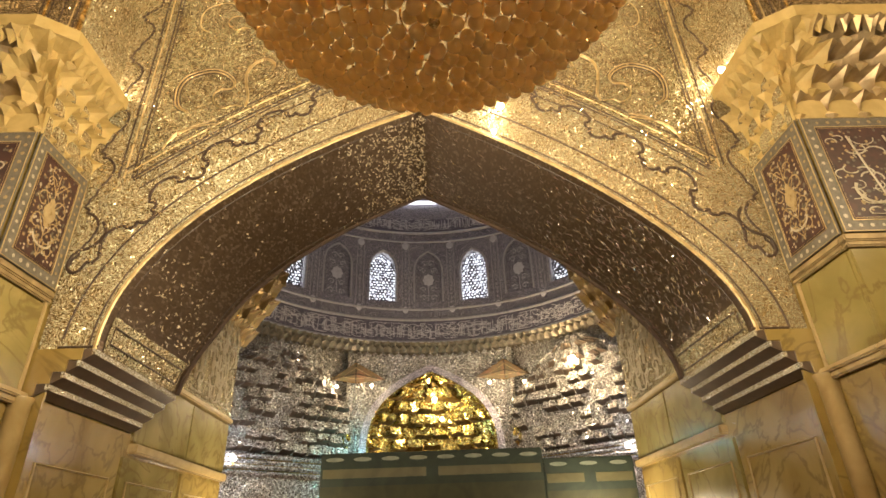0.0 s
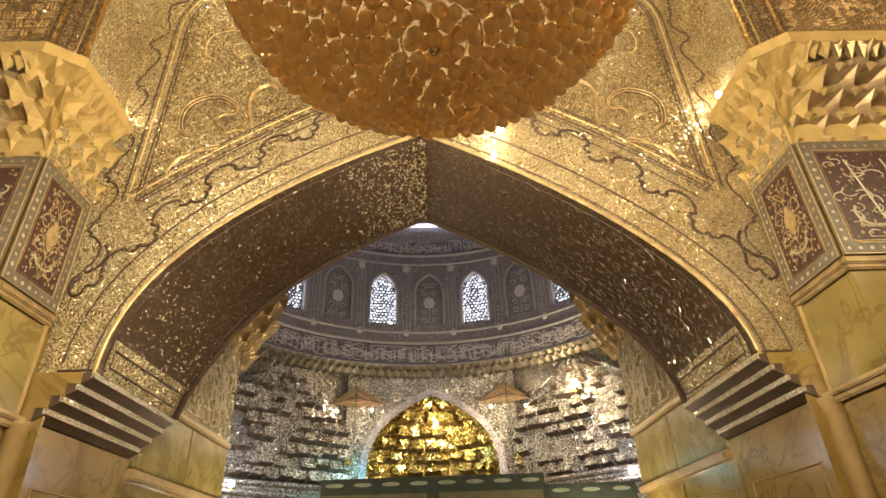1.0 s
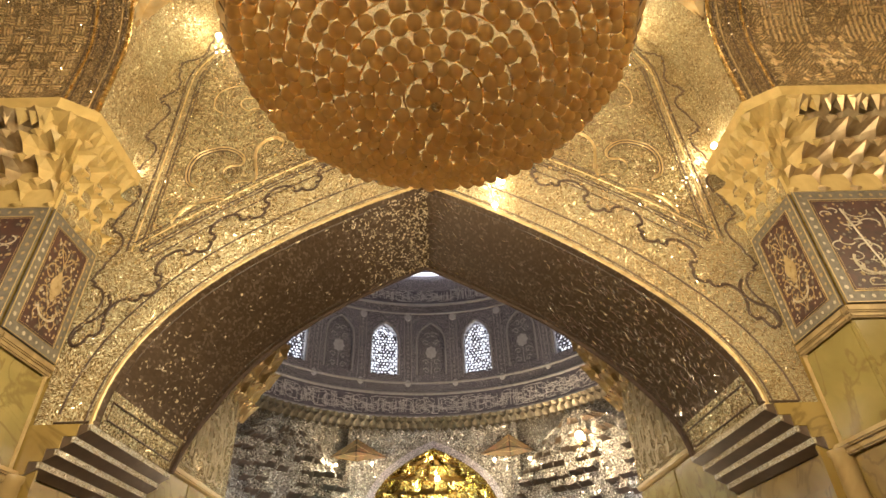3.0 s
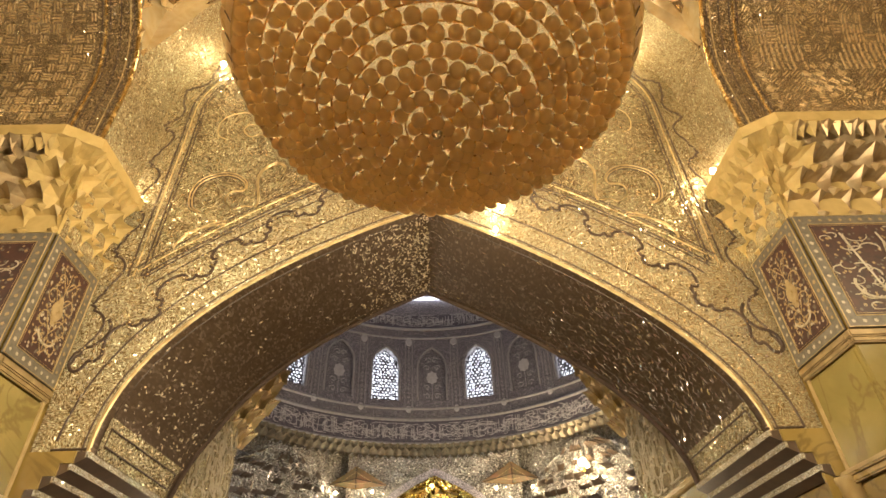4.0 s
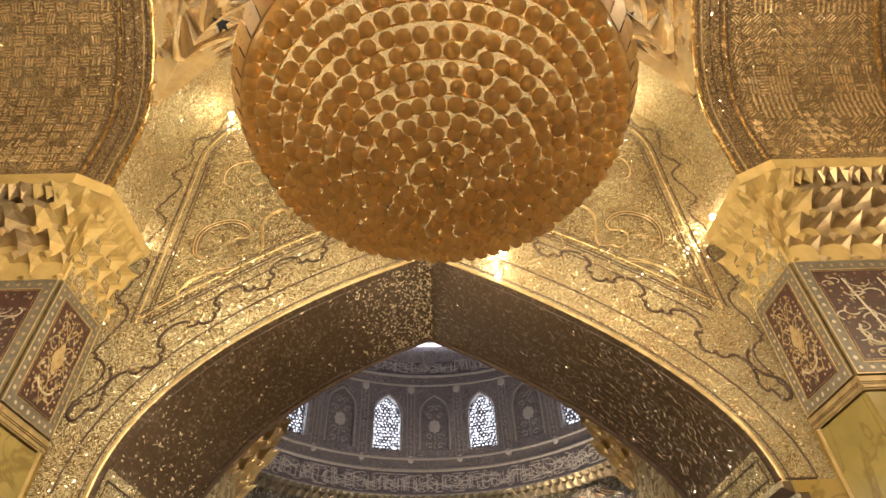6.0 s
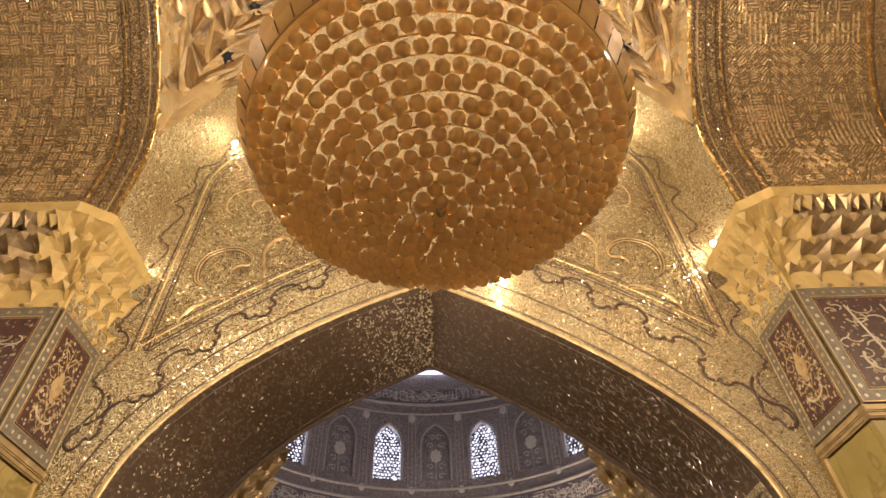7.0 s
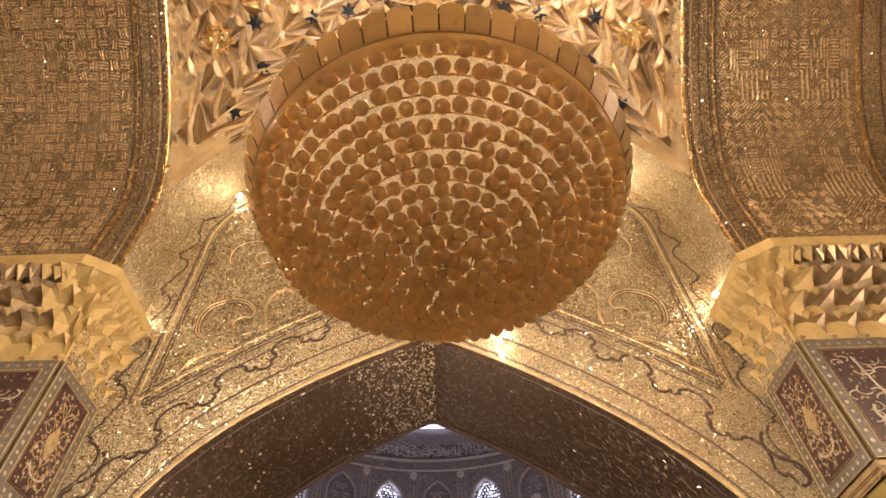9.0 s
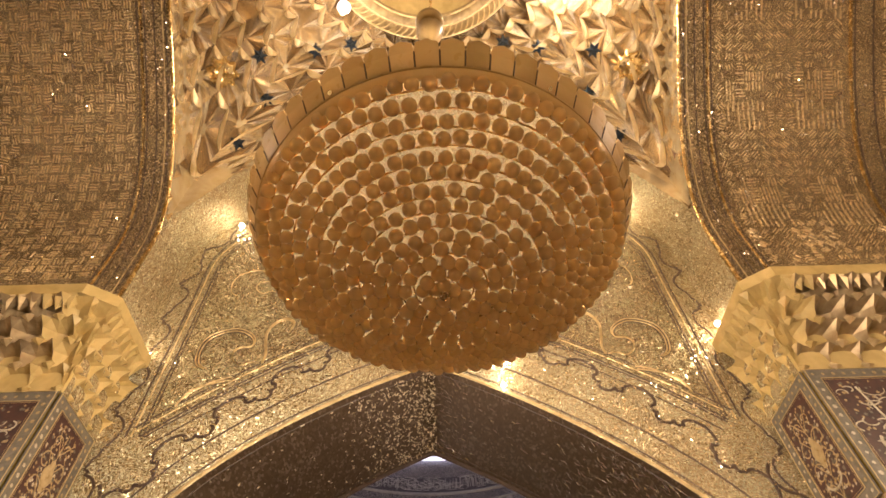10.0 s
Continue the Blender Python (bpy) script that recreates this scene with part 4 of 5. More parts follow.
        part("tooth", ([(s * x, y + dy, z) for x, dy, z in ((4.05, 0, 6.98), (4.05, 0.11, 6.98), (4.2, 0.11, 6.98), (4.2, 0, 6.98), (4.14, 0.055, 6.76))], [(0, 1, 4), (1, 2, 4), (2, 3, 4), (3, 0, 4)]), M_GESSO, c)

# ---- side vaults ----
for s, nm in ((-1, "west"), (1, "east")):
    prof = [(CY + HALF_Y - 0.006, 7.16), (CY + HALF_Y - 0.006, 7.8)] + [(CY + a - 0.006, z) for a, z in SIDE] + [(CY - a, z) for a, z in reversed(SIDE[:-1])] + [(CY - HALF_Y, 7.8), (CY - HALF_Y, 0.0)]
    vt = thing("wall_vault_" + nm, "gold mirror-mosaic pointed vault of the side bay", "vault", kind="structure", place=(s * 6, CY, 8))
    n = len(prof)
    xs = [4.24, 12]
    part("vault_shell", ([(s * x, y, z) for x in xs for y, z in prof], [(i, i + 1, n + i + 1, n + i) for i in range(n - 1)]), M_VAULT, vt)
    q = [(CY + a, z) for a, z in SIDE if z < 9.6]
    part("corner_face", ([(s * 4.245, y, z) for y, z in q] + [(s * 4.245, Y_PIER + 0.05, z) for y, z in q], [(i, i + 1, len(q) + i + 1, len(q) + i) for i in range(len(q) - 1)]), M_WALL, vt)
    # ribs that follow the edge of the vault
    q = [(CY + HALF_Y, 7.2), (CY + HALF_Y, 7.8)] + [(CY + a, z) for a, z in SIDE] + [(CY - a, z) for a, z in reversed(SIDE[:-1])]
    for x, r, mat in ((4.25, 0.03, M_GILT), (4.33, 0.012, M_INLAY), (4.38, 0.012, M_BEAD), (4.52, 0.012, M_INLAY), (4.68, 0.012, M_INLAY), (4.74, 0.022, M_GILT), (4.80, 0.012, M_INLAY)) + (((7.2, 0.03, M_GILT), (7.28, 0.014, M_INLAY), (7.6, 0.014, M_INLAY)) if s > 0 else ()):
        part("vault_bead", tube([(s * x, y, z - 0.01) for y, z in q], r, 6), mat, vt)
    for z in (7.45, 7.55):
        part("vault_bead", tube([(s * 4.8, CY + HALF_Y - 0.01, z), (s * 11, CY + HALF_Y - 0.01, z)], 0.014, 6), M_INLAY, vt)

# raised mirror strips on the side vaults, in blocks set crosswise
def vault_path():
    pts = [(CY + HALF_Y - 0.006, 7.7)] + [(CY + a - 0.006, z) for a, z in SIDE]
    return even(pts, 0.01)


VP = vault_path()


def vault_at(s, sx, x):
    i = max(1, min(len(VP) - 2, int(s / 0.01)))
    y, z = VP[i]
    t = (Vector(VP[i + 1]) - Vector(VP[i - 1])).normalized()
    return Vector((sx * x, y, z)), Vector((0, t.x, t.y)), Vector((0, -t.y, t.x)) if -t.y < 0 else Vector((0, t.y, -t.x))


def strip_plan(sx, along, x, q):
    """Which strips stand in the small field at (along the vault, x): (turn, half length, half width, spacing, rows), turn 0 up the vault."""
    if sx < 0:                                   # basket weave, loosely set
        k = int(along / 0.17) + int(x / 0.17)
        return (0 if k % 2 else 1.571) + q.gauss(0, 0.12), 0.078, 0.010, 0.046, 3
    cell, row = (x - 4.9) % 1.25, along % 1.9
    if 0.75 < row < 1.30 and cell < 0.80:        # blocks of upright strips
        return q.gauss(0, 0.02), 0.088, 0.016, 0.085, 2
    if 1.30 <= row and cell < 0.80:              # ladders
        return (0.0 if int(x / 0.17) % 3 else 1.571), 0.085, 0.012, 0.056, 3
    if 0.25 < row < 0.75:                        # slanting hatch
        return 0.8 if cell < 0.62 else -0.8, 0.070, 0.009, 0.045, 3
    return q.uniform(0, 3.14), 0.050, 0.008, 0.050, 3


for sx, nm in ((-1, "west"), (1, "east")):
    q, v, f = random.Random(21), [], []
    bs = 0.17
    for bi in range(int(len(VP) * 0.01 / bs) - 1):
        for bj in range(34):
            x0, s0 = 4.86 + bs * bj, 0.06 + bs * bi
            if q.random() < 0.10 or (sx > 0 and 7.05 < x0 < 7.7):
                continue
            turn, ln, wd, gap, rows = strip_plan(sx, s0, x0, q)
            c, t, n = vault_at(s0 + bs / 2, sx, x0 + bs / 2)
            ex = Vector((1, 0, 0))
            way, over = t * math.cos(turn) + ex * math.sin(turn), ex * math.cos(turn) - t * math.sin(turn)
            for k in range(rows):
                if q.random() < 0.12:
                    continue
                base = c + over * ((k - (rows - 1) / 2) * gap) + way * q.uniform(-0.008, 0.008)
                a, b = way * (ln * q.uniform(0.75, 1.0)), over * wd
                top = base + n * q.uniform(0.012, 0.022)
                tip = q.uniform(-0.012, 0.012)
                m = len(v)
                v += [base - a - b, base + a - b, base + a + b, base - a + b, top - a * 0.97 - b * 0.6 + n * tip, top + a * 0.97 - b * 0.6 - n * tip, top + a * 0.97 + b * 0.6 - n * tip, top - a * 0.97 + b * 0.6 + n * tip]
                f += [(m + 4, m + 5, m + 6, m + 7), (m, m + 1, m + 5, m + 4), (m + 1, m + 2, m + 6, m + 5), (m + 2, m + 3, m + 7, m + 6), (m + 3, m, m + 4, m + 7)]
    o = part("mirror_strip_work", (v, f), M_STRIPS, bpy.data.objects["wall_vault_" + nm], "raised gilt mirror strips")
    o["kind"] = "stuff"
    v, f = [], []
    for k in range(3200):
        c, t, n = vault_at(q.uniform(0.05, len(VP) * 0.01 - 0.1), sx, 4.3 + 4.5 * q.random() ** 1.6)
        n = (n + Vector((q.uniform(-0.6, 0.6), q.uniform(-0.6, 0.6), q.uniform(-0.6, 0.6)))).normalized()
        e = n.cross(Vector((q.uniform(-1, 1), q.uniform(-1, 1), 0.3))).normalized()
        g, r, m, mid = n.cross(e), q.uniform(0.008, 0.022), len(v), c + n * 0.03
        v += [mid + e * r, mid + g * r * 0.8, mid - e * r, mid - g * r * 0.8]
        f.append((m, m + 1, m + 2, m + 3))
    o = part("mirror_chip_work", (v, f), M_CHIP, bpy.data.objects["wall_vault_" + nm], "small slanted mirror chips")
    o["kind"] = "stuff"

# south side of the bay, behind the camera
part("rear_vault", ruled([(-4.24, 0.0), (-4.24, 7.8)] + whole(BIG) + [(4.24, 7.8), (4.24, 0.0)], -5.0, CY - HALF_Y), M_VAULT)
tagged(bpy.data.objects["rear_vault"], "gold mirror-mosaic vault behind the crossing", "vault", kind="structure")

# ---- stalactite ceiling ----
RING_R, RING_Z, RING_Y = 1.95, 13.4, 1.42


def ceiling_surface(u, v):
    corner = math.atan2(HALF_Y, 4.24)
    q = (u % 1.0) * 8
    knot = (0, corner, math.pi / 2, math.pi - corner, math.pi, math.pi + corner, 1.5 * math.pi, 2 * math.pi - corner, 2 * math.pi)
    a = float(np.interp(q, range(9), knot))
    c, sn = math.cos(a), math.sin(a)
    k = min(4.24 / abs(c) if abs(c) > 1e-6 else 1e9, HALF_Y / abs(sn) if abs(sn) > 1e-6 else 1e9)
    x, y = k * c, k * sn
    if abs(abs(x) - 4.24) < 1e-4:
        zb = np.interp(abs(y), [p[0] for p in reversed(SIDE)], [p[1] for p in reversed(SIDE)])
    else:
        zb = np.interp(abs(x), [p[0] for p in reversed(BIG)], [p[1] for p in reversed(BIG)])
    zb = max(zb, 9.2)
    w = v ** 1.25
    px, py = x + (RING_R * c - x) * w, y + (RING_R * sn + RING_Y - CY - y) * w
    pz = zb + (RING_Z - zb) * (1 - (1 - v) ** 1.5)
    inward = Vector((-0.7 * c, -0.7 * sn, -0.9)).normalized()
    return Vector((CX + px, CY + py, pz)), inward


def fan_ceiling(nu, nv, depth):
    """Six-sided hollow cells, each a fan of pleated mirror facets, under scalloped gilt hoods. Gives (verts, faces, kinds)."""
    verts, faces, kinds = [], [], []
    corner6 = ((0.5, 1 / 3), (0.0, 2 / 3), (-0.5, 1 / 3), (-0.5, -1 / 3), (0.0, -2 / 3), (0.5, -1 / 3))
    rnd = random.Random(14)

    def pt(u, v, push):
        p, w = ceiling_surface(u, min(1.0, max(0.0, v)))
        return p + w * push
    for k in range(nv):
        for j in range(nu):
            um, vm = (j + 0.5 + 0.5 * (k % 2)) / nu, (k + 0.5) / nv
            rim = []
            for c in range(6):
                a, b = corner6[c], corner6[(c + 1) % 6]
                for i, push in enumerate((0.07, -0.06, 0.03, -0.06)):
                    x, y = a[0] + (b[0] - a[0]) * i / 4, a[1] + (b[1] - a[1]) * i / 4
                    rim.append((x, y, push))
            o = len(verts)
            mid = pt(um + rnd.uniform(-0.08, 0.08) / nu, vm - 0.12 / nv, -depth * rnd.uniform(0.8, 1.1))
            ring = [pt(um + x / nu, vm + y / nv, push) for x, y, push in rim]
            n = len(rim)
            for i in range(n):
                faces.append((len(verts), len(verts) + 1, len(verts) + 2))
                verts += [mid, ring[(i + 1) % n], ring[i]]
            kinds += [0] * n
            if k == nv - 1:
                continue
            o = len(verts)
            for i in range(9):
                x, y, push = rim[i]
                dip = (0.10, 0.24, 0.30, 0.24)[i % 4]
                verts += [pt(um + x / nu, vm + y / nv, 0.11), pt(um + x * (1 - dip) / nu, vm + (y - 0.4 * dip) / nv, 0.05), pt(um + x * (1 - dip) / nu, vm + (y - 0.4 * dip) / nv, -0.05)]
            for i in range(8):
                q = o + 3 * i
                faces += [(q, q + 1, q + 4, q + 3), (q + 1, q + 2, q + 5, q + 4)]
                kinds += [1, 1]
    return verts, faces, kinds


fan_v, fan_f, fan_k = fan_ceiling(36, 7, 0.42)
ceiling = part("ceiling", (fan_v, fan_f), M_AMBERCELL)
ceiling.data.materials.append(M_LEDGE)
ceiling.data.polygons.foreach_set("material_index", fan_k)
nu, nv, back = 80, 12, []
for j in range(nv + 1):
    for i in range(nu):
        p, w = ceiling_surface(i / nu, j / nv)
        back.append(p - w * 0.40 * min(1.0, j / 3))
shell = part("ceiling_shell", (back, [(j * nu + i, j * nu + (i + 1) % nu, (j + 1) * nu + (i + 1) % nu, (j + 1) * nu + i) for j in range(nv) for i in range(nu)]), M_CEILING)
tagged(shell, "gilt shell behind the stalactite ceiling", "ceiling", kind="structure")
tagged(bpy.data.objects["ceiling"], "gilt cut-mirror stalactite ceiling", "ceiling", kind="structure")
boss = thing("ceiling_boss", "cream ceiling boss with a patterned ring", "ceiling boss", place=(CX, RING_Y, RING_Z))
part("ring", lathe([(RING_R + 0.12, -0.02), (RING_R + 0.08, -0.12), (RING_R - 0.1, -0.14), (RING_R - 0.28, -0.1), (RING_R - 0.34, -0.02)], 64, (CX, RING_Y, RING_Z)), M_HOOD, boss, "patterned gilt ring", True)
for rr, zz in ((RING_R + 0.10, -0.10), (RING_R - 0.12, -0.15), (RING_R - 0.30, -0.09)):
    part("ring_bead", tube([(CX + rr * math.cos(a), RING_Y + rr * math.sin(a), RING_Z + zz) for a in np.linspace(0, 2 * math.pi, 72, endpoint=False)], 0.022, 5, closed=True), M_BEAD, boss)
for k in range(96):
    a = 2 * math.pi * k / 96
    part("rope_strand", tube([(CX + rr * math.cos(a + q), RING_Y + rr * math.sin(a + q), RING_Z - 0.145) for rr, q in ((RING_R - 0.10, 0.0), (RING_R, 0.03), (RING_R + 0.08, 0.07))], 0.016, 4), M_BEAD, boss)
part("dome_cap", lathe([(RING_R - 0.33, -0.02), (1.35, 0.3), (0.8, 0.5), (0.01, 0.62)], 64, (CX, RING_Y, RING_Z)), M_GESSO, boss, "plain cream cap", True)

star_v = [(0.17 * (1 if i % 2 == 0 else 0.48) * math.cos(math.pi * i / 6), 0.17 * (1 if i % 2 == 0 else 0.48) * math.sin(math.pi * i / 6), 0) for i in range(12)]
star_me = mesh_of("star", star_v + [(0, 0, 0.04), (0, 0, -0.03)], [(i, (i + 1) % 12, 12) for i in range(12)] + [((i + 1) % 12, i, 13) for i in range(12)], M_STAR)
for u0, v0 in ((0.40, 0.5), (0.365, 0.7), (0.372, 0.45), (0.34, 0.775), (0.37, 0.225)):
    for u in (u0, 0.5 - u0, 0.5 + u0, 1.0 - u0):
        p, w = ceiling_surface(u, v0)
        o = new("ceiling_star", star_me)
        o.matrix_world = Matrix.Translation(p + w * 0.06) @ w.to_track_quat("Z", "Y").to_matrix().to_4x4()
        tagged(o, "dark mirror star set in the ceiling", "star", "ceiling stars")
rose_v = [(0.0, 0.0, 0.07)] + [(r * (1 + w * math.cos(8 * a)) * math.cos(a), r * (1 + w * math.cos(8 * a)) * math.sin(a), z) for r, w, z in ((0.06, 0.0, 0.03), (0.16, 0.08, 0.07), (0.25, 0.16, 0.0)) for a in np.linspace(0, 2 * math.pi, 48, endpoint=False)]
rose_f = [(0, 1 + i, 1 + (i + 1) % 48) for i in range(48)] + [(1 + 48 * k + i, 1 + 48 * k + 48 + i, 1 + 48 * k + 48 + (i + 1) % 48, 1 + 48 * k + (i + 1) % 48) for k in range(2) for i in range(48)]
rose_me = mesh_of("rosette", rose_v, rose_f, M_GILT)
for u in (0.09, 0.41, 0.59, 0.91):
    p, w = ceiling_surface(u, 0.3)
    o = new("ceiling_rosette", rose_me)
    o.matrix_world = Matrix.Translation(p + w * 0.02) @ w.to_track_quat("Z", "Y").to_matrix().to_4x4()
    tagged(o, "gilt eight-petalled rosette on the ceiling", "rosette", "ceiling rosettes")

# ---- chandelier ----
HX, HY, HZ, HR, HD = 0.050, 1.71, 4.0, 0.980, 0.36
ch = thing("chandelier", "wide amber crystal-ball chandelier bowl with gilt rings", "chandelier", place=(HX, HY, HZ))


def bowl(r):
    """Height under the rim of the bowl at radius r (1 at the rim)."""
    return -HD * (1 - r * r) ** 0.9 if r < 1 else 0.0


ball_bm = bmesh.new()
bmesh.ops.create_icosphere(ball_bm, subdivisions=2, radius=0.0375)
ball_me = bpy.data.meshes.new("ball")
ball_bm.to_mesh(ball_me)
ball_me.materials.append(M_BALL)
ball_me.polygons.foreach_set("use_smooth", [True] * len(ball_me.polygons))
rnd = random.Random(5)
RINGS = 14
ball_bm.free()
for i in range(RINGS):
    r = (i + 0.62) / (RINGS + 0.22)
    n = max(4, round(2 * math.pi * r * HR / 0.0775))
    for k in range(n):
        a = 2 * math.pi * k / n + 2.4 * i + rnd.uniform(-0.5, 0.5) / n
        rr = min(0.960, r + rnd.uniform(-0.010, 0.010))
        p = Vector((HX + HR * rr * math.cos(a), HY + HR * rr * math.sin(a), HZ + bowl(rr) - 0.012 + rnd.uniform(-0.012, 0.012)))
        o = new("ball", ball_me)
        o.parent = ch
        o.matrix_parent_inverse = Matrix.Translation(ch.location).inverted()
        o.matrix_basis = Matrix.Translation(p) @ Matrix.Scale(rnd.uniform(0.93, 1.05), 4)
dish_r = [0.02, 0.2, 0.4, 0.55, 0.7, 0.82, 0.9, 0.96, 0.995]
part("dish", lathe([(HR * r, bowl(r) + 0.03) for r in dish_r], 64, (HX, HY, HZ)), M_LINER, ch, "glittering amber glass dish behind the balls", True)
for i in range(1, RINGS + 1):
    r = (i + 0.12) / (RINGS + 0.15)
    part("gilt_ring", tube([(HX + HR * r * math.cos(a), HY + HR * r * math.sin(a), HZ + bowl(min(1.0, r)) + 0.004) for a in np.linspace(0, 2 * math.pi, 64, endpoint=False)], 0.005, 5, closed=True), M_GILT, ch)
part("glass_lip", lathe([(HR * 0.972, bowl(0.972) - 0.034), (HR * 0.985, bowl(0.985) - 0.034), (HR * 1.0, -0.020), (HR * 1.006, 0.0)], 96, (HX, HY, HZ)), M_LIP, ch, "smooth amber glass lip", True)
rim = part("rim", tube([(HX + HR * math.cos(a), HY + HR * math.sin(a), HZ) for a in np.linspace(0, 2 * math.pi, 96, endpoint=False)], 0.010, 8, closed=True), M_PLAQUE, ch, "smooth amber glass rim", True)
for k in range(56):
    a0, a1 = 2 * math.pi * k / 56, 2 * math.pi * (k + 1) / 56
    v = []
    for t, rr, zz in ((0.05, 1.003, 0.0), (0.0, 1.050, 0.090), (0.07, 1.076, 0.128), (0.5, 1.086, 0.142), (0.93, 1.076, 0.128), (1.0, 1.050, 0.090), (0.95, 1.003, 0.0)):
        a = a0 + (a1 - a0) * t
        v.append((HX + HR * rr * math.cos(a), HY + HR * rr * math.sin(a), HZ + zz))
    v += [(HX + (x - HX) * 0.998, HY + (y - HY) * 0.998, z + 0.010) for x, y, z in v]
    part("crystal_plaque", (v, [tuple(range(7)), tuple(reversed(range(7, 14)))] + [(i, (i + 1) % 7, 7 + (i + 1) % 7, 7 + i) for i in range(7)]), M_PLAQUE, rim)
    part("plaque_joint", tube([(HX + HR * rr * math.cos(a0), HY + HR * rr * math.sin(a0), HZ + zz) for rr, zz in ((1.0, -0.004), (1.050, 0.086))], 0.004, 4), M_INLAY, rim)
# glints on the balls, laid on as tiny pale specks
v, f = [], []
for k in range(1000):
    r, a = math.sqrt(rnd.uniform(0.01, 0.97)), rnd.uniform(0, 6.283)
    n = Vector((rnd.uniform(-0.8, 0.8), rnd.uniform(-0.8, 0.8), -1)).normalized()
    e = n.cross(Vector((rnd.uniform(-1, 1), rnd.uniform(-1, 1), 0.2))).normalized()
    g, m, c, d = n.cross(e), len(v), Vector((HX + HR * r * math.cos(a), HY + HR * r * math.sin(a), HZ + bowl(r) - 0.052)), rnd.uniform(0.0022, 0.006)
    v += [c + e * d, c + g * d, c - e * d, c - g * d]
    f.append((m, m + 1, m + 2, m + 3))
o = part("crystal_glint_work", (v, f), M_GLINT, ch, "tiny pale specks standing in for glints on the balls")
o["kind"] = "stuff"
part("glass_ball", lathe([(0.01, 4.0), (0.08, 4.02), (0.14, 4.09), (0.16, 4.17), (0.14, 4.25), (0.08, 4.32), (0.02, 4.34)], 24, (HX - 0.02, HY, HZ)), M_PLAQUE, ch, "amber glass ball on the chain", True)
part("glass_cup", lathe([(0.03, 3.45), (0.10, 3.60), (0.15, 3.84), (0.13, 3.88), (0.04, 3.98)], 24, (HX - 0.02, HY, HZ)), M_PLAQUE, ch, "pale glass cup on the chain", True)
part("bottom_finial", lathe([(0.004, -0.075), (0.018, -0.06), (0.026, -0.04), (0.012, -0.015), (0.03, 0.02)], 16, (HX, HY, HZ - HD)), M_LINER, ch, "small cut-glass finial", True)
part("stem", lathe([(0.02, -0.2), (0.03, 0.5), (0.10, 0.62), (0.16, 0.80), (0.10, 0.98), (0.03, 1.06), (0.015, 1.1), (0.015, RING_Z + 0.60 - HZ)], 16, (HX, HY, HZ)), M_GILT, ch, "gilt stem and chain", True)
for k in range(6):
    a = 2 * math.pi * k / 6
    part("arm", tube([(HX + q * math.cos(a), HY + q * math.sin(a), HZ + z) for q, z in ((0.03, 0.45), (0.4, 0.42), (0.8, 0.25), (1.0, 0.02))], 0.012, 6), M_GILT, ch)

# ---- lamps that can be seen ----


def bulb(name, place, r, material, label, group):
    t = thing(name, label, "lamp", group, place=place)
    bm = bmesh.new()
    bmesh.ops.create_uvsphere(bm, u_segments=12, v_segments=8, radius=r, matrix=Matrix.Translation(place))
    hold = part("holder", lathe([(r * 0.5, 0), (r * 0.6, r * 0.5), (r * 0.4, r * 1.2)], 10, (place[0], place[1] + 0.02, place[2] - r * 2)), M_GILT, t)
    o = part("bulb", bm, material, hold, "lit glass bulb", True)
    o.visible_shadow = False
    return t


bulb("arch_bulb_lamp", (1.03, 5.90, 6.86), 0.05, M_BULB, "small lit warm bulb above the arch", "arch bulbs")
bulb("arch_bulb_lamp", (0.91, 5.90, 6.43), 0.035, M_BULB, "small lit warm bulb above the arch", "arch bulbs")
for s in (-1, 1):
    bulb("cornice_floodlight", (s * (4.16 - 0.06 * s), 5.66 + 0.06 * s, 7.245 + 0.035 * s), 0.045, M_BULB, "small lit warm floodlight on the cornice ledge", "cornice floodlights")
    bulb("white_floodlight_lamp", (s * 7.05, 21.3, 4.62), 0.10, M_COLDBULB, "lit white floodlight on a ledge", "white floodlights")
for s in (-1, 1):
    x, y, z = CEILING_BULBS[s]
    t = bulb("ceiling_bulb", (x, y, z), 0.12, M_STRIPBULB, "bright round bulb hanging among the stalactites", "ceiling bulbs")
    part("rod", tube([(x, y + 0.02, z - 0.1), (x, y + 0.02, z + 0.95)], 0.012, 6), M_GILT, t)
    # no bulb is known on the east side, that one is added
    bulb("spandrel_bulb", (s * 3.50, 5.86, 10.24), 0.05, M_BULB, "small lit warm bulb beside the spandrel, east one added", "spandrel bulbs")
for s in (-1, 1):
    for dx in (-0.75, 0.75):
        bulb("kite_bulb", (s * 3.3 + dx, 24.45, 7.85), 0.06, M_BULB, "small lit warm bulb under a painted kite", "kite bulbs")
bulb("niche_bulb", (0.15, 25.4, 7.4), 0.10, M_BULB, "lit warm bulb in the golden niche", "niche bulbs")
bulb("niche_bulb", (0.45, 25.2, 6.5), 0.08, M_BULB, "lit warm bulb in the golden niche", "niche bulbs")
bulb("squinch_floodlight", (5.7, 22.2, 8.1), 0.16, M_BULB, "bright warm floodlight in the squinch", "squinch floodlights")

# ---- domed chamber ----
DX, DY, DR = 0.0, 16.6, 8.4


def drum_pt(s, z, r=DR):
    a = s / DR
    return (DX + r * math.sin(a), DY + r * math.cos(a), z)


SEG = 2 * math.pi * DR / 24
Z0, Z1, Z2, Z3, Z4 = 9.90, 10.92, 11.50, 15.0, 15.6      # script band, floral band, windows, top of the window zone
drum = thing("wall_drum", "grey-lilac arabesque drum with pierced windows", "wall", kind="structure", place=(DX, DY, Z0))


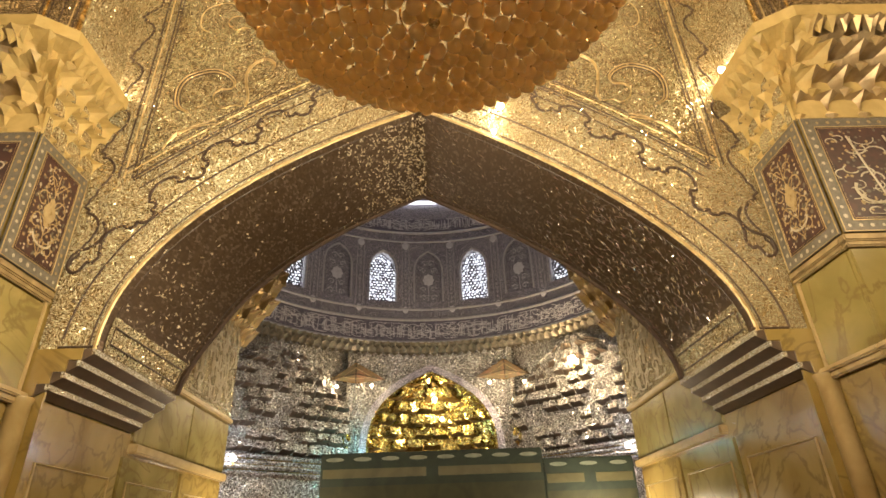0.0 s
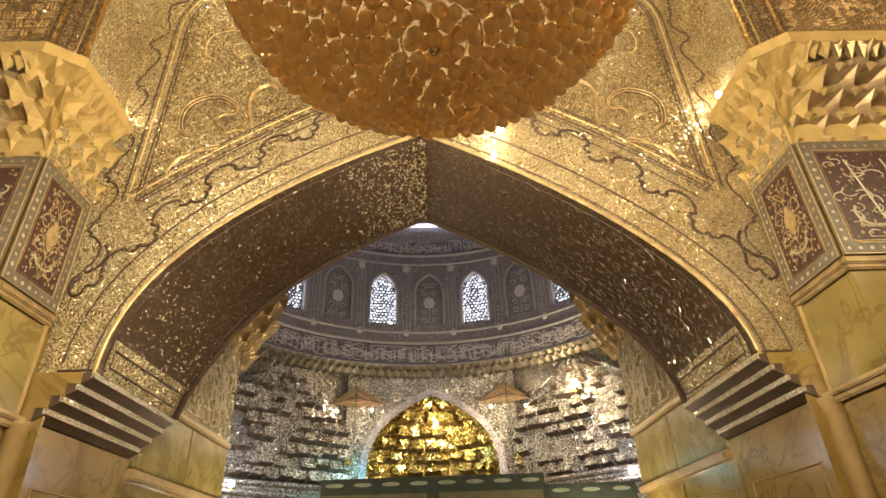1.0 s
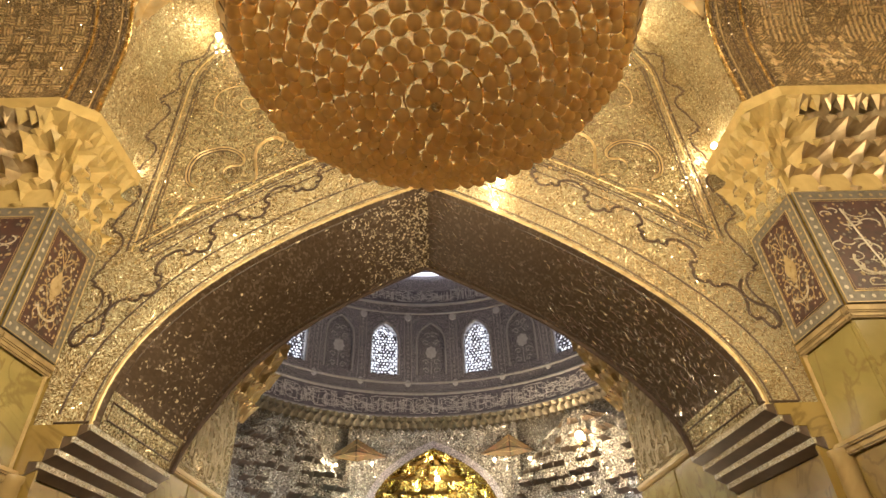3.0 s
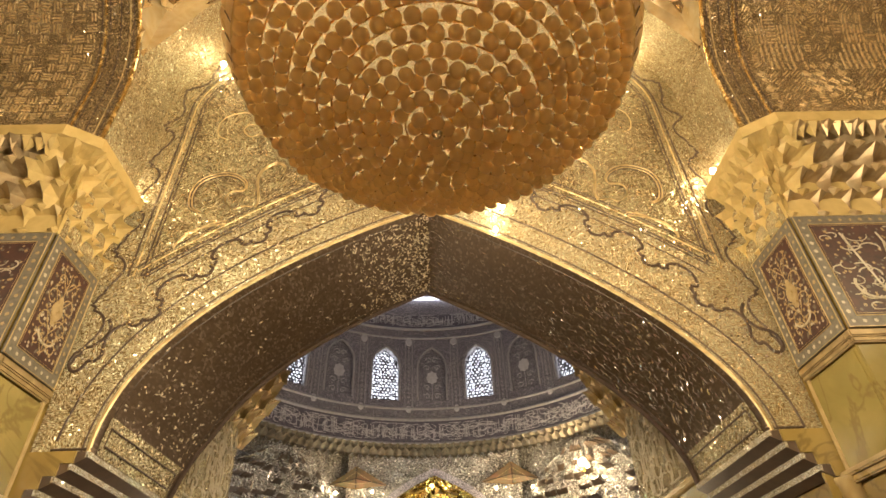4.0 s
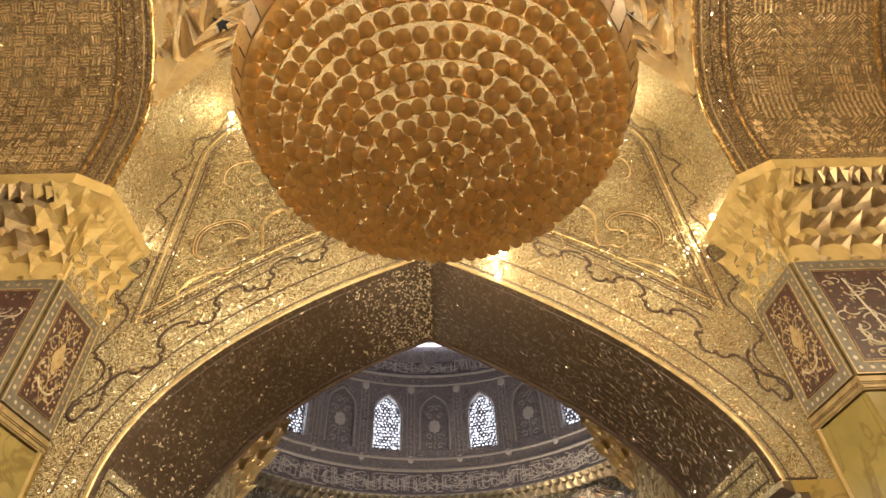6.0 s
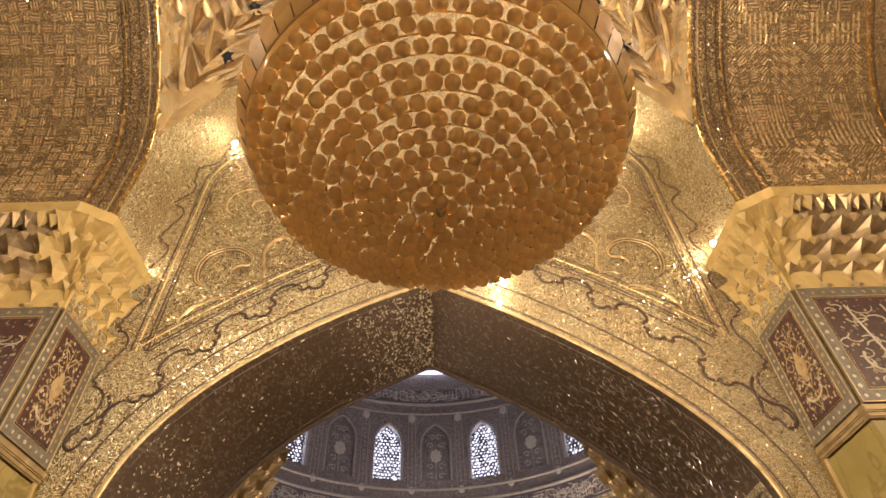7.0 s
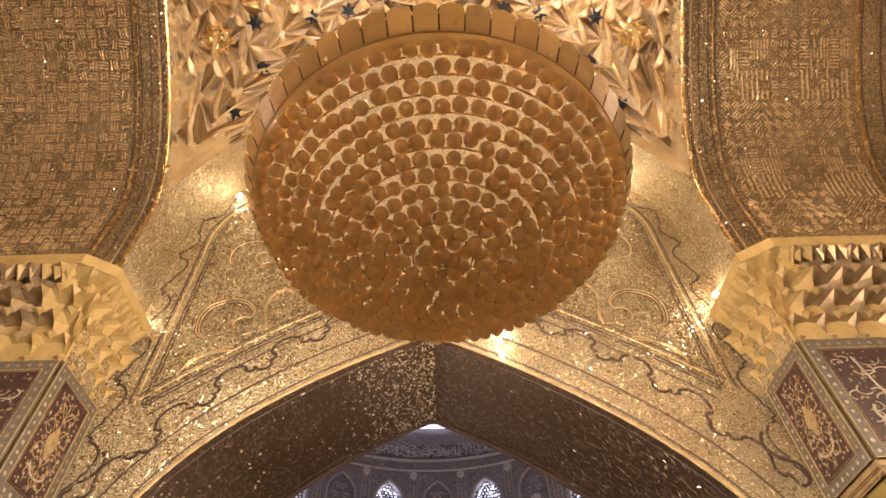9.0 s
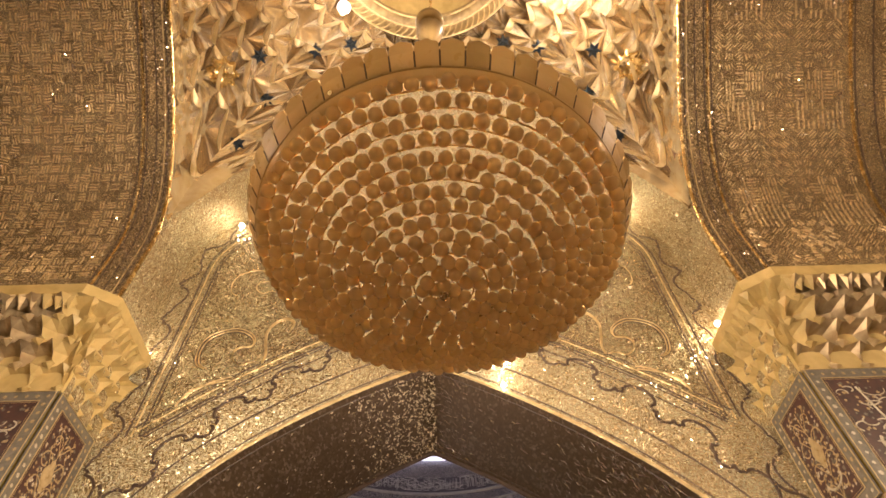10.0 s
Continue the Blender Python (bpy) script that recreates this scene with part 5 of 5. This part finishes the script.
def ring_band(name, za, zb, material, ra=DR, rb=DR, label="", n=96):
    v, f = lathe([(ra, za - Z0), (rb, zb - Z0)], n, (DX, DY, Z0))
    return part(name, (v, [tuple(reversed(q)) for q in f]), material, drum, label)


ring_band("script_band", Z0, Z1, M_BAND, label="dark band with pale script")
ring_band("floral_band", Z1 + 0.12, Z2, M_DRUMPANEL)
for z, r in ((Z0, 0.07), (Z1 + 0.06, 0.07), (Z2, 0.06), (Z3 + 0.1, 0.05), (Z4, 0.07)):
    part("band_moulding", tube([drum_pt(s, z, DR - 0.02) for s in np.linspace(0, 2 * math.pi * DR, 96, endpoint=False)], r, 6, closed=True), M_DRUMTRIM, drum)

niche = bezier((0.62, 1.95), (0.62, 2.55), (0.36, 2.80), (0.0, 3.02), 8)


def arch_hole(scale=1.0, base=0.38):
    half = [(scale * x, z - (1 - scale) * 0.6) for x, z in niche]
    return [(-scale * 0.62, base)] + [(-x, z) for x, z in half] + [(x, z) for x, z in reversed(half[:-1])] + [(scale * 0.62, base)]


def frame_segment(sc, hole, top=Z3 + 0.1 - Z2):
    """Wall of one segment round an arched hole."""
    h = SEG / 2
    outer, m = [], (len(hole) - 3) // 2
    zs = hole[1][1]
    for i, (x, z) in enumerate(hole):
        if i in (0, len(hole) - 1):
            outer.append((math.copysign(h, x), 0.0))
            continue
        k = i - 1 if i - 1 <= m else 2 * m - (i - 1)
        sx = -1 if i - 1 <= m else 1
        outer.append((sx * h, zs + (top - zs) * k / (m / 2)) if k <= m / 2 else (sx * h * (m - k) / (m / 2), top))
    n = len(hole)
    v = [drum_pt(sc + x, Z2 + z) for x, z in outer] + [drum_pt(sc + x, Z2 + z) for x, z in hole]
    f = [(i, i + 1, n + i + 1, n + i) for i in range(n - 1)] + [(n - 1, 0, n, 2 * n - 1)]
    return v, f


lat_rnd = random.Random(3)


def lattice(sc):
    """Pierced window grille: an uneven honeycomb cut to the arched opening."""
    hole = arch_hole(0.98)
    cell = 0.165
    items, jit = [], {}

    def inside(x, z):
        if z < 0.40 or abs(x) > 0.60:
            return False
        return z < np.interp(abs(x), [p[0] for p in reversed(niche)], [p[1] for p in reversed(niche)]) - 0.02

    def node(x, z):
        k = (round(x * 50), round(z * 50))
        if k not in jit:
            jit[k] = (x + lat_rnd.uniform(-0.05, 0.05), z + lat_rnd.uniform(-0.05, 0.05))
        return jit[k]
    for row in range(24):
        for col in range(-5, 6):
            cx, cz = (col + 0.5 * (row % 2)) * cell, 0.42 + row * cell * 0.866
            if not inside(cx, cz):
                continue
            hexa = [node(cx + cell / 1.732 * math.sin(math.pi * q / 3), cz + cell / 1.732 * math.cos(math.pi * q / 3)) for q in range(6)]
            mx, mz = sum(p[0] for p in hexa) / 6, sum(p[1] for p in hexa) / 6
            k = lat_rnd.uniform(0.42, 0.80)
            inn = [(mx + (x - mx) * k, mz + (z - mz) * k) for x, z in hexa]
            v = [drum_pt(sc + x, Z2 + z, DR + 0.18) for x, z in hexa] + [drum_pt(sc + x, Z2 + z, DR + 0.18) for x, z in inn] + [drum_pt(sc + x, Z2 + z, DR + 0.24) for x, z in inn]
            f = [(i, (i + 1) % 6, 6 + (i + 1) % 6, 6 + i) for i in range(6)] + [(6 + i, 6 + (i + 1) % 6, 12 + (i + 1) % 6, 12 + i) for i in range(6)]
            items.append((v, f))
    return join(items)


for k in range(24):
    sc = SEG * k
    hole = arch_hole()
    n = len(hole)
    part("drum_panel", frame_segment(sc, hole), M_DRUM, drum)
    if k % 2:
        w = part("window", ([drum_pt(sc + x, Z2 + z) for x, z in hole] + [drum_pt(sc + x, Z2 + z, DR + 0.45) for x, z in hole], [(i, (i + 1) % n, n + (i + 1) % n, n + i) for i in range(n)]), M_DRUMTRIM, drum, "arched window with a pierced grille")
        if k in (1, 3, 5, 7, 17, 19, 21, 23):
            g = part("grille", lattice(sc), M_GRILLE, w)
    else:
        part("blind_niche", ([drum_pt(sc + x, Z2 + z) for x, z in hole] + [drum_pt(sc + x, Z2 + z, DR + 0.08) for x, z in hole], [(i, (i + 1) % n, n + (i + 1) % n, n + i) for i in range(n)] + [tuple(range(n, 2 * n))]), M_DRUMPANEL, drum)
        if k in (0, 2, 4, 6, 18, 20, 22):
            vine = []
            for z0 in (0.62, 1.05, 2.05, 2.45):
                for sx in (-1, 1):
                    wide = 0.24 if z0 < 2.4 else 0.14
                    vine.append(tube([drum_pt(sc + sx * (wide + (0.17 - 0.022 * g) * math.cos(g)), Z2 + z0 + (0.17 - 0.022 * g) * math.sin(g), DR + 0.06) for g in np.linspace(0.2, 6.4, 14)], 0.016, 4))
            vine.append(tube([drum_pt(sc, Z2 + 0.45, DR + 0.06), drum_pt(sc, Z2 + 1.2, DR + 0.06)], 0.014, 4))
            part("arabesque", join(vine), M_SCRIPT, drum, "pale scrolling arabesque")
            med = [(0.25 * (1 + 0.10 * math.cos(8 * g)) * math.cos(g), 1.55 + 0.30 * (1 + 0.10 * math.cos(8 * g)) * math.sin(g)) for g in np.linspace(0, 2 * math.pi, 32, endpoint=False)]
            part("medallion", ([drum_pt(sc + x, Z2 + z, DR + 0.05) for x, z in med] + [drum_pt(sc + x * 1.1, Z2 + 1.55 + (z - 1.55) * 1.1, DR + 0.078) for x, z in med], [tuple(range(32))] + [(i, (i + 1) % 32, 32 + (i + 1) % 32, 32 + i) for i in range(32)]), M_SCRIPT, drum, "pale round medallion")
    if k < 8 or k > 16:
        dots = []
        for zz in np.arange(Z2 + 0.35, Z3 - 0.3, 0.21):
            c = [(0.05 * math.cos(g), 0.06 * math.sin(g)) for g in np.linspace(0, 2 * math.pi, 6, endpoint=False)]
            dots.append(([drum_pt(sc + SEG / 2 + x, zz + z, DR - 0.02) for x, z in c] + [drum_pt(sc + SEG / 2, zz, DR - 0.05)], [(i, (i + 1) % 6, 6) for i in range(6)]))
        for q in (-0.17, 0.17):
            dots.append(tube([drum_pt(sc + SEG / 2 + q, Z2 + 0.1, DR - 0.01), drum_pt(sc + SEG / 2 + q, Z3, DR - 0.01)], 0.02, 4))
        part("pilaster_ornament", join(dots), M_DRUMTRIM, drum)
        part("niche_bead", tube([drum_pt(sc + x * 1.1, Z2 + 0.02 + z * 1.012, DR - 0.01) for x, z in hole], 0.045, 5), M_DRUMTRIM, drum)
        for q in (-0.5, 0.5):
            for zz, rr in ((Z3 - 0.12, 0.14), (Z2 - 0.02, 0.12)):
                c = [(rr * math.cos(g), rr * 1.25 * math.sin(g)) for g in np.linspace(0, 2 * math.pi, 12, endpoint=False)]
                if q > 0:
                    part("rosette", ([drum_pt(sc + q * SEG + x, zz + z, DR - 0.05) for x, z in c] + [drum_pt(sc + q * SEG + x * 1.2, zz + z * 1.2, DR + 0.01) for x, z in c], [tuple(range(12))] + [(i, (i + 1) % 12, 12 + (i + 1) % 12, 12 + i) for i in range(12)]), M_SCRIPT, drum)
ring_band("upper_wall", Z3 + 0.1, Z4, M_DRUM)

# script strokes on the drum bands, as plain bars and bows


def strokes_on(za, zb, rad, seed, name, s_from, s_to, r=0.013):
    q, items = random.Random(seed), []
    s = s_from
    h = zb - za
    while s < s_to:
        a = q.random()
        if a < 0.28:
            items.append(tube([drum_pt(s, za + 0.15 * h, rad((za + 0.15 * h))), drum_pt(s + q.uniform(-0.05, 0.05), za + q.uniform(0.6, 0.92) * h, rad(za + 0.8 * h))], r, 4))
        else:
            b, cz = q.uniform(0.12, 0.26), za + q.uniform(0.12, 0.88) * h
            g0 = q.uniform(0, 6)
            items.append(tube([drum_pt(s + b * 1.3 * math.cos(g), min(zb - 0.06, max(za + 0.06, cz + b * 0.7 * math.sin(g))), rad(cz)) for g in np.linspace(g0, g0 + q.uniform(2, 4), 7)], r, 4))
        s += q.uniform(0.025, 0.05)
    part(name, join(items), M_SCRIPT, drum, "pale script strokes")


strokes_on(Z0 + 0.1, Z1 - 0.05, lambda z: DR - 0.03, 4, "script", -9.5, 9.5)

# dome
DOME_H = 7.6


def dome_r(z):
    t = max(0.0, min(1.0, (z - Z4) / DOME_H))
    return DR * math.cos(math.asin(t)) ** 0.9 if t < 1 else 0.01


levels = [Z4 + DOME_H * math.sin(a) for a in np.linspace(0, math.pi / 2, 16)]
for a, b in zip(levels, levels[1:]):
    ring_band("dome_course", a, b, M_DRUM if levels.index(a) % 2 else M_BAND, dome_r(a), dome_r(b))
strokes_on(Z4 + 0.12, Z4 + 0.85, lambda z: dome_r(z) - 0.03, 6, "script", -5, 5)
part("light_strip", tube([(DX + (dome_r(17.25) - 0.12) * math.sin(a), DY + (dome_r(17.25) - 0.12) * math.cos(a), 17.25) for a in np.linspace(0, 2 * math.pi, 64, endpoint=False)], 0.10, 6, closed=True), M_STRIP, drum, "lit white cove strip")

# stalactite ring under the drum


def drum_cornice(u, v):
    a = 2 * math.pi * u
    return Vector((DX + (DR + 0.12 - 0.3 * v) * math.sin(a), DY + (DR + 0.12 - 0.3 * v) * math.cos(a), 9.28 + 0.6 * v)), Vector((-math.sin(a), -math.cos(a), -0.3)).normalized()


part("stalactite_ring", join([(v, [tuple(reversed(q)) for q in f]) for k, j, v, f in cells(drum_cornice, 150, 2, 0.13, closed=True, arcs=3)]), M_GOLDPALE, drum, "gilt stalactite ring")

day = part("daylight", lathe([(DR + 1.6, 0), (DR + 1.6, 5.0)], 48, (DX, DY, Z2 - 0.4)), M_DAY)
tagged(day, "bright daylight outside the drum windows", "sky", kind="structure")
# out-of-view ring and wall that stop sky leaking through the chamber corners
closing = part("chamber_sky_stop", lathe([(DR + 0.1, 0), (DR + 1.95, 0)], 48, (DX, DY, 9.92)), M_MARBLE)
tagged(closing, "unseen plain roof added to close gaps round the drum foot", "ceiling", kind="structure")
half_ring = [radians(a) for a in range(-110, 111, 10)]
closing = part("wall_sky_stop", ([(DX + 10.3 * math.sin(a), DY + 10.3 * math.cos(a), z) for z in (0, 9.95) for a in half_ring], [(i, i + 1, len(half_ring) + i + 1, len(half_ring) + i) for i in range(len(half_ring) - 1)]), M_MARBLE)
tagged(closing, "unseen plain marble wall added to close gaps round the chamber", "wall", kind="structure")

# chamber walls under the drum
R2 = DR + 0.15
oct_half = R2 * math.tan(math.pi / 8)
far = thing("wall_far", "silver mirror-mosaic far wall with a golden niche", "wall", kind="structure", place=(0, DY + R2, 0))
YF = DY + R2
NICHE = bezier((2.75, 5.35), (2.75, 7.2), (1.45, 7.9), (0.0, 8.55), 16)
nl = [(2.75, 4.0)] + NICHE
wl = [(oct_half + 0.1, 4.0), (oct_half + 0.1, 9.95), (0.0, 9.95)]
lo3, hi3 = between(nl, wl, 24)
for s in (-1, 1):
    part("wall_face", sheet([(s * x, z) for x, z in lo3], [(s * x, z) for x, z in hi3], YF), M_SILVER, far)
part("lower_wall", box(-oct_half, oct_half, YF, YF + 0.3, 0, 4.0), M_MARBLE2, far)
part("niche_band", sheet(offset_line(whole(nl), 0.35), offset_line(whole(nl), 0.02), YF - 0.03), M_ARCHBAND, far, "lilac-silver arch band")
part("niche_bead", tube(on_wall(whole(nl), YF - 0.03), 0.05, 6), M_GOLDCUT, far)


def niche_surface(u, v):
    a = math.pi * (u - 0.5)
    z = 4.3 + 4.2 * v
    half = np.interp(z, [p[1] for p in nl], [p[0] for p in nl])
    return Vector((half * math.sin(a), YF + 0.02 + 0.45 * half * math.cos(a), z)), Vector((-math.sin(a), -math.cos(a), -0.35)).normalized()


face, under, rear = plates(niche_surface, 11, 8, 0.20, 0.24, 9)
part("golden_niche", rear, M_GOLDCUT, far, "deep golden mirror niche")
o = part("niche_plates", face, M_GOLDCUT, far, "golden mirror plates")
o["kind"] = "stuff"
# bronze colour paints the dark under the golden plates
o = part("niche_undersides", under, M_BRONZE, far, "undersides coloured dark bronze as shade")
o["kind"] = "stuff"

for s, nm in ((-1, "west"), (1, "east")):
    dg = thing("wall_squinch_" + nm, "silver mirror stalactite squinch wall", "wall", kind="structure", place=(s * 6, DY + 6, 0))
    a, b = Vector((s * oct_half, YF, 0)), Vector((s * R2, DY + oct_half, 0))
    way = (b - a).normalized()
    inw = Vector((-s * 0.707, -0.707, 0))
    length = (b - a).length
    v = [a - way * 0.7 + Vector((0, 0, 4.9)), b + way * 0.7 + Vector((0, 0, 4.9)), b + way * 0.7 + Vector((0, 0, 9.95)), a - way * 0.7 + Vector((0, 0, 9.95))]
    part("upper_wall", ([p - inw * 0.45 for p in v], [(0, 1, 2, 3)]), M_SILVER, dg)
    v = [a + Vector((0, 0, 0)), b, b + Vector((0, 0, 4.2)), a + Vector((0, 0, 4.2))]
    part("lower_wall", (v, [(0, 1, 2, 3)]), M_SILVER, dg)
    part("corner_shaft", lathe([(0.20, 4.2), (0.20, 9.95)], 16, (a.x, a.y + 0.06, 0)), M_SILVER, dg, "silver mirror-mosaic corner shaft", True)
    for i in range(4):
        z = 4.2 + 0.19 * i
        part("cornice_bead", tube([a + inw * (0.05 + 0.06 * (i % 2)) + Vector((0, 0, z)), b + inw * (0.05 + 0.06 * (i % 2)) + Vector((0, 0, z))], 0.085, 6), M_SILVER, dg)

    def squinch(u, v, a=a, b=b, inw=inw, length=length, way=way):
        wide = (1 - 0.88 * max(0.0, (v - 0.45) / 0.55) ** 1.4) if v > 0.45 else 1.0
        t = 0.5 + (u - 0.5) * wide * 0.94
        deep = 0.30 * math.sin(math.pi * u) * (1 - v) ** 0.6 - 0.1
        return a + way * (length * t) - inw * (deep - 0.15) + Vector((0, 0, 4.9 + 4.3 * v)), (inw + Vector((0, 0, -0.35))).normalized()
    face, under, rear = plates(squinch, 11, 9, 0.16, 0.14, 3 + s)
    part("squinch", rear, M_SILVER, dg, "silver mirror squinch")
    o = part("squinch_plates", face, M_SILVERCUT, dg, "silver mirror plates")
    o["kind"] = "stuff"
    # dark colour paints what the silver undersides reflect
    o = part("squinch_undersides", under, M_UNDERSHADE, dg, "undersides coloured dark brown as shade")
    o["kind"] = "stuff"
    # painted kite between the niche and the squinch
    kc = Vector((s * 3.3, YF - 0.24, 8.55))
    kv = [kc + Vector((-1.3 * s, 0, -0.35)), kc + Vector((0, 0, 0.45)), kc + Vector((1.1 * s, 0, -0.25)), kc + Vector((0, 0, -0.45)), kc + Vector((0, -0.05, -0.05))]
    part("kite_panel", (kv, [(0, 1, 4), (1, 2, 4), (2, 3, 4), (3, 0, 4)]), M_KITE, dg, "green and pink painted kite panel")
    for q in kv[:4]:
        part("kite_rib", tube([kv[4] - Vector((0, 0.01, 0)), q - Vector((0, 0.01, 0))], 0.022, 5), M_INLAY, dg)
    for f0 in (0.55, 1.0):
        part("kite_border", tube([kv[4] + (q - kv[4]) * f0 - Vector((0, 0.012, 0)) for q in kv[:4]], 0.020, 5, closed=True), M_OCHRE if f0 < 1 else M_BRONZE, dg)
    part("finial_drop", lathe([(0.02, -0.35), (0.12, -0.2), (0.2, 0.1), (0.14, 0.35), (0.02, 0.4)], 12, (s * 3.6, YF - 0.35, 5.6)), M_GOLDCUT, dg, "hanging gilt drop", True)
    part("side_wall", box(*sorted((s * R2, s * (R2 + 0.3))), 8.1, DY + oct_half, 0, 9.5), M_SILVER, dg)
    part("front_wall", box(*sorted((s * 5.2, s * 12)), 8.1, 8.4, 0, 9.5), M_SILVER, dg)
    # gilt stalactites at the head of the passage wall

    def head_side(u, v, s=s):
        return Vector((s * (4.14 - (0.10 + 0.68 * u) * min(1.0, 1.6 * max(0.0, v)) ** 0.8), 10.6 + 1.75 * u, 5.70 + 2.2 * v)), Vector((-s, -0.7, -0.4)).normalized()
    hd = thing("stalactite_head", "gilt mirror stalactites at the head of the passage wall", "stalactites", "passage heads", place=(s * 4.2, 11, 6.3))
    for k, j, v, f in tiers(head_side, 6, 6, 0.16):
        two_tone("stalactite_cell", [(k, j, v, f)], M_CEILING if (j + k) % 3 else M_DARKCELL, M_LEDGE, 4, hd, "", s > 0)
    part("back_block", box(*sorted((s * 3.42, s * 5.2)), 10.6, 12.35, 7.88, 8.2), M_GESSO, hd)

# script strokes on the mosaic of the passage walls
for s in (-1, 1):
    q, items = random.Random(11), []
    y = 8.3
    while y < 11.7:
        z0 = q.uniform(4.2, 5.7)
        b = q.uniform(0.08, 0.2)
        g0 = q.uniform(0, 6)
        if q.random() < 0.4:
            items.append(tube([(s * 4.09, y, z0), (s * 4.09, y + q.uniform(-0.08, 0.08), min(5.9, z0 + q.uniform(0.3, 0.7)))], 0.02, 4))
        else:
            items.append(tube([(s * 4.09, y + b * math.cos(g), min(5.9, max(4.15, z0 + b * math.sin(g)))) for g in np.linspace(g0, g0 + q.uniform(2, 4), 8)], 0.02, 4))
        y += 0.024
    part("script", join(items), M_CREAMTILE, bpy.data.objects["wall_jamb_west" if s < 0 else "wall_jamb_east"], "pale script strokes")

# roof over the passage between the arch and the drum, hall roof and wall above: unseen, added against sky light
plain = part("passage_roof", box(-12, 12, 6.02, 9.3, 9.6, 9.9), M_MARBLE)
tagged(plain, "unseen plain slab added to close the passage", "ceiling", kind="structure")
plain = part("hall_roof", ([(-12, -5.3, 15.6), (12, -5.3, 15.6), (12, 8.0, 15.6), (-12, 8.0, 15.6)], [(0, 1, 2, 3)]), M_MARBLE)
tagged(plain, "unseen plain roof slab added to close the hall", "ceiling", kind="structure")
plain = part("wall_above_passage", box(-12, 12, 6.3, 6.6, 9.9, 15.6), M_MARBLE)
tagged(plain, "unseen plain wall added to close the space above the passage", "wall", kind="structure")

# ---- dark green screens in the passage ----


def screen(x0, x1, y, z1, label):
    t = thing("screen", label, "screen", "dark green screens", place=((x0 + x1) / 2, y, 0))
    part("board", box(x0, x1, y, y + 0.12, 0, z1, 0.015), M_SCREEN, t)
    half = (x1 - x0) / 2
    for a, b in ((x0 + 0.05, x0 + half - 0.12), (x0 + half + 0.12, x1 - 0.05)):
        part("stripe", box(a, b, y - 0.012, y - 0.001, z1 - 0.47, z1 - 0.30, 0.004), M_STRIPE, t, "olive painted stripe")
    part("lower_stripe", box(x0 + 0.02, x1 - 0.02, y - 0.012, y - 0.001, z1 - 1.6, z1 - 0.62, 0.004), M_LOWSCREEN, t, "olive painted stripe")
    # reflections along the top of the board, drawn as pale ovals
    n = int((x1 - x0) / 0.55)
    for k in range(n):
        x = x0 + (k + 0.5) * (x1 - x0) / n
        part("oval_mark", ([(x + 0.17 * math.cos(g), y - 0.008, z1 - 0.12 + 0.035 * math.sin(g)) for g in np.linspace(0, 6.283, 14, endpoint=False)] + [(x + 0.18 * math.cos(g), y, z1 - 0.12 + 0.04 * math.sin(g)) for g in np.linspace(0, 6.283, 14, endpoint=False)], [tuple(range(14))] + [(i, (i + 1) % 14, 14 + (i + 1) % 14, 14 + i) for i in range(14)]), M_OVAL, t, "pale oval reflection mark")
    return t


screen(-2.22, 2.20, 12.0, 3.32, "tall dark green boarded screen with olive stripes")
screen(2.22, 4.05, 12.1, 3.12, "lower dark green boarded screen with olive stripes")
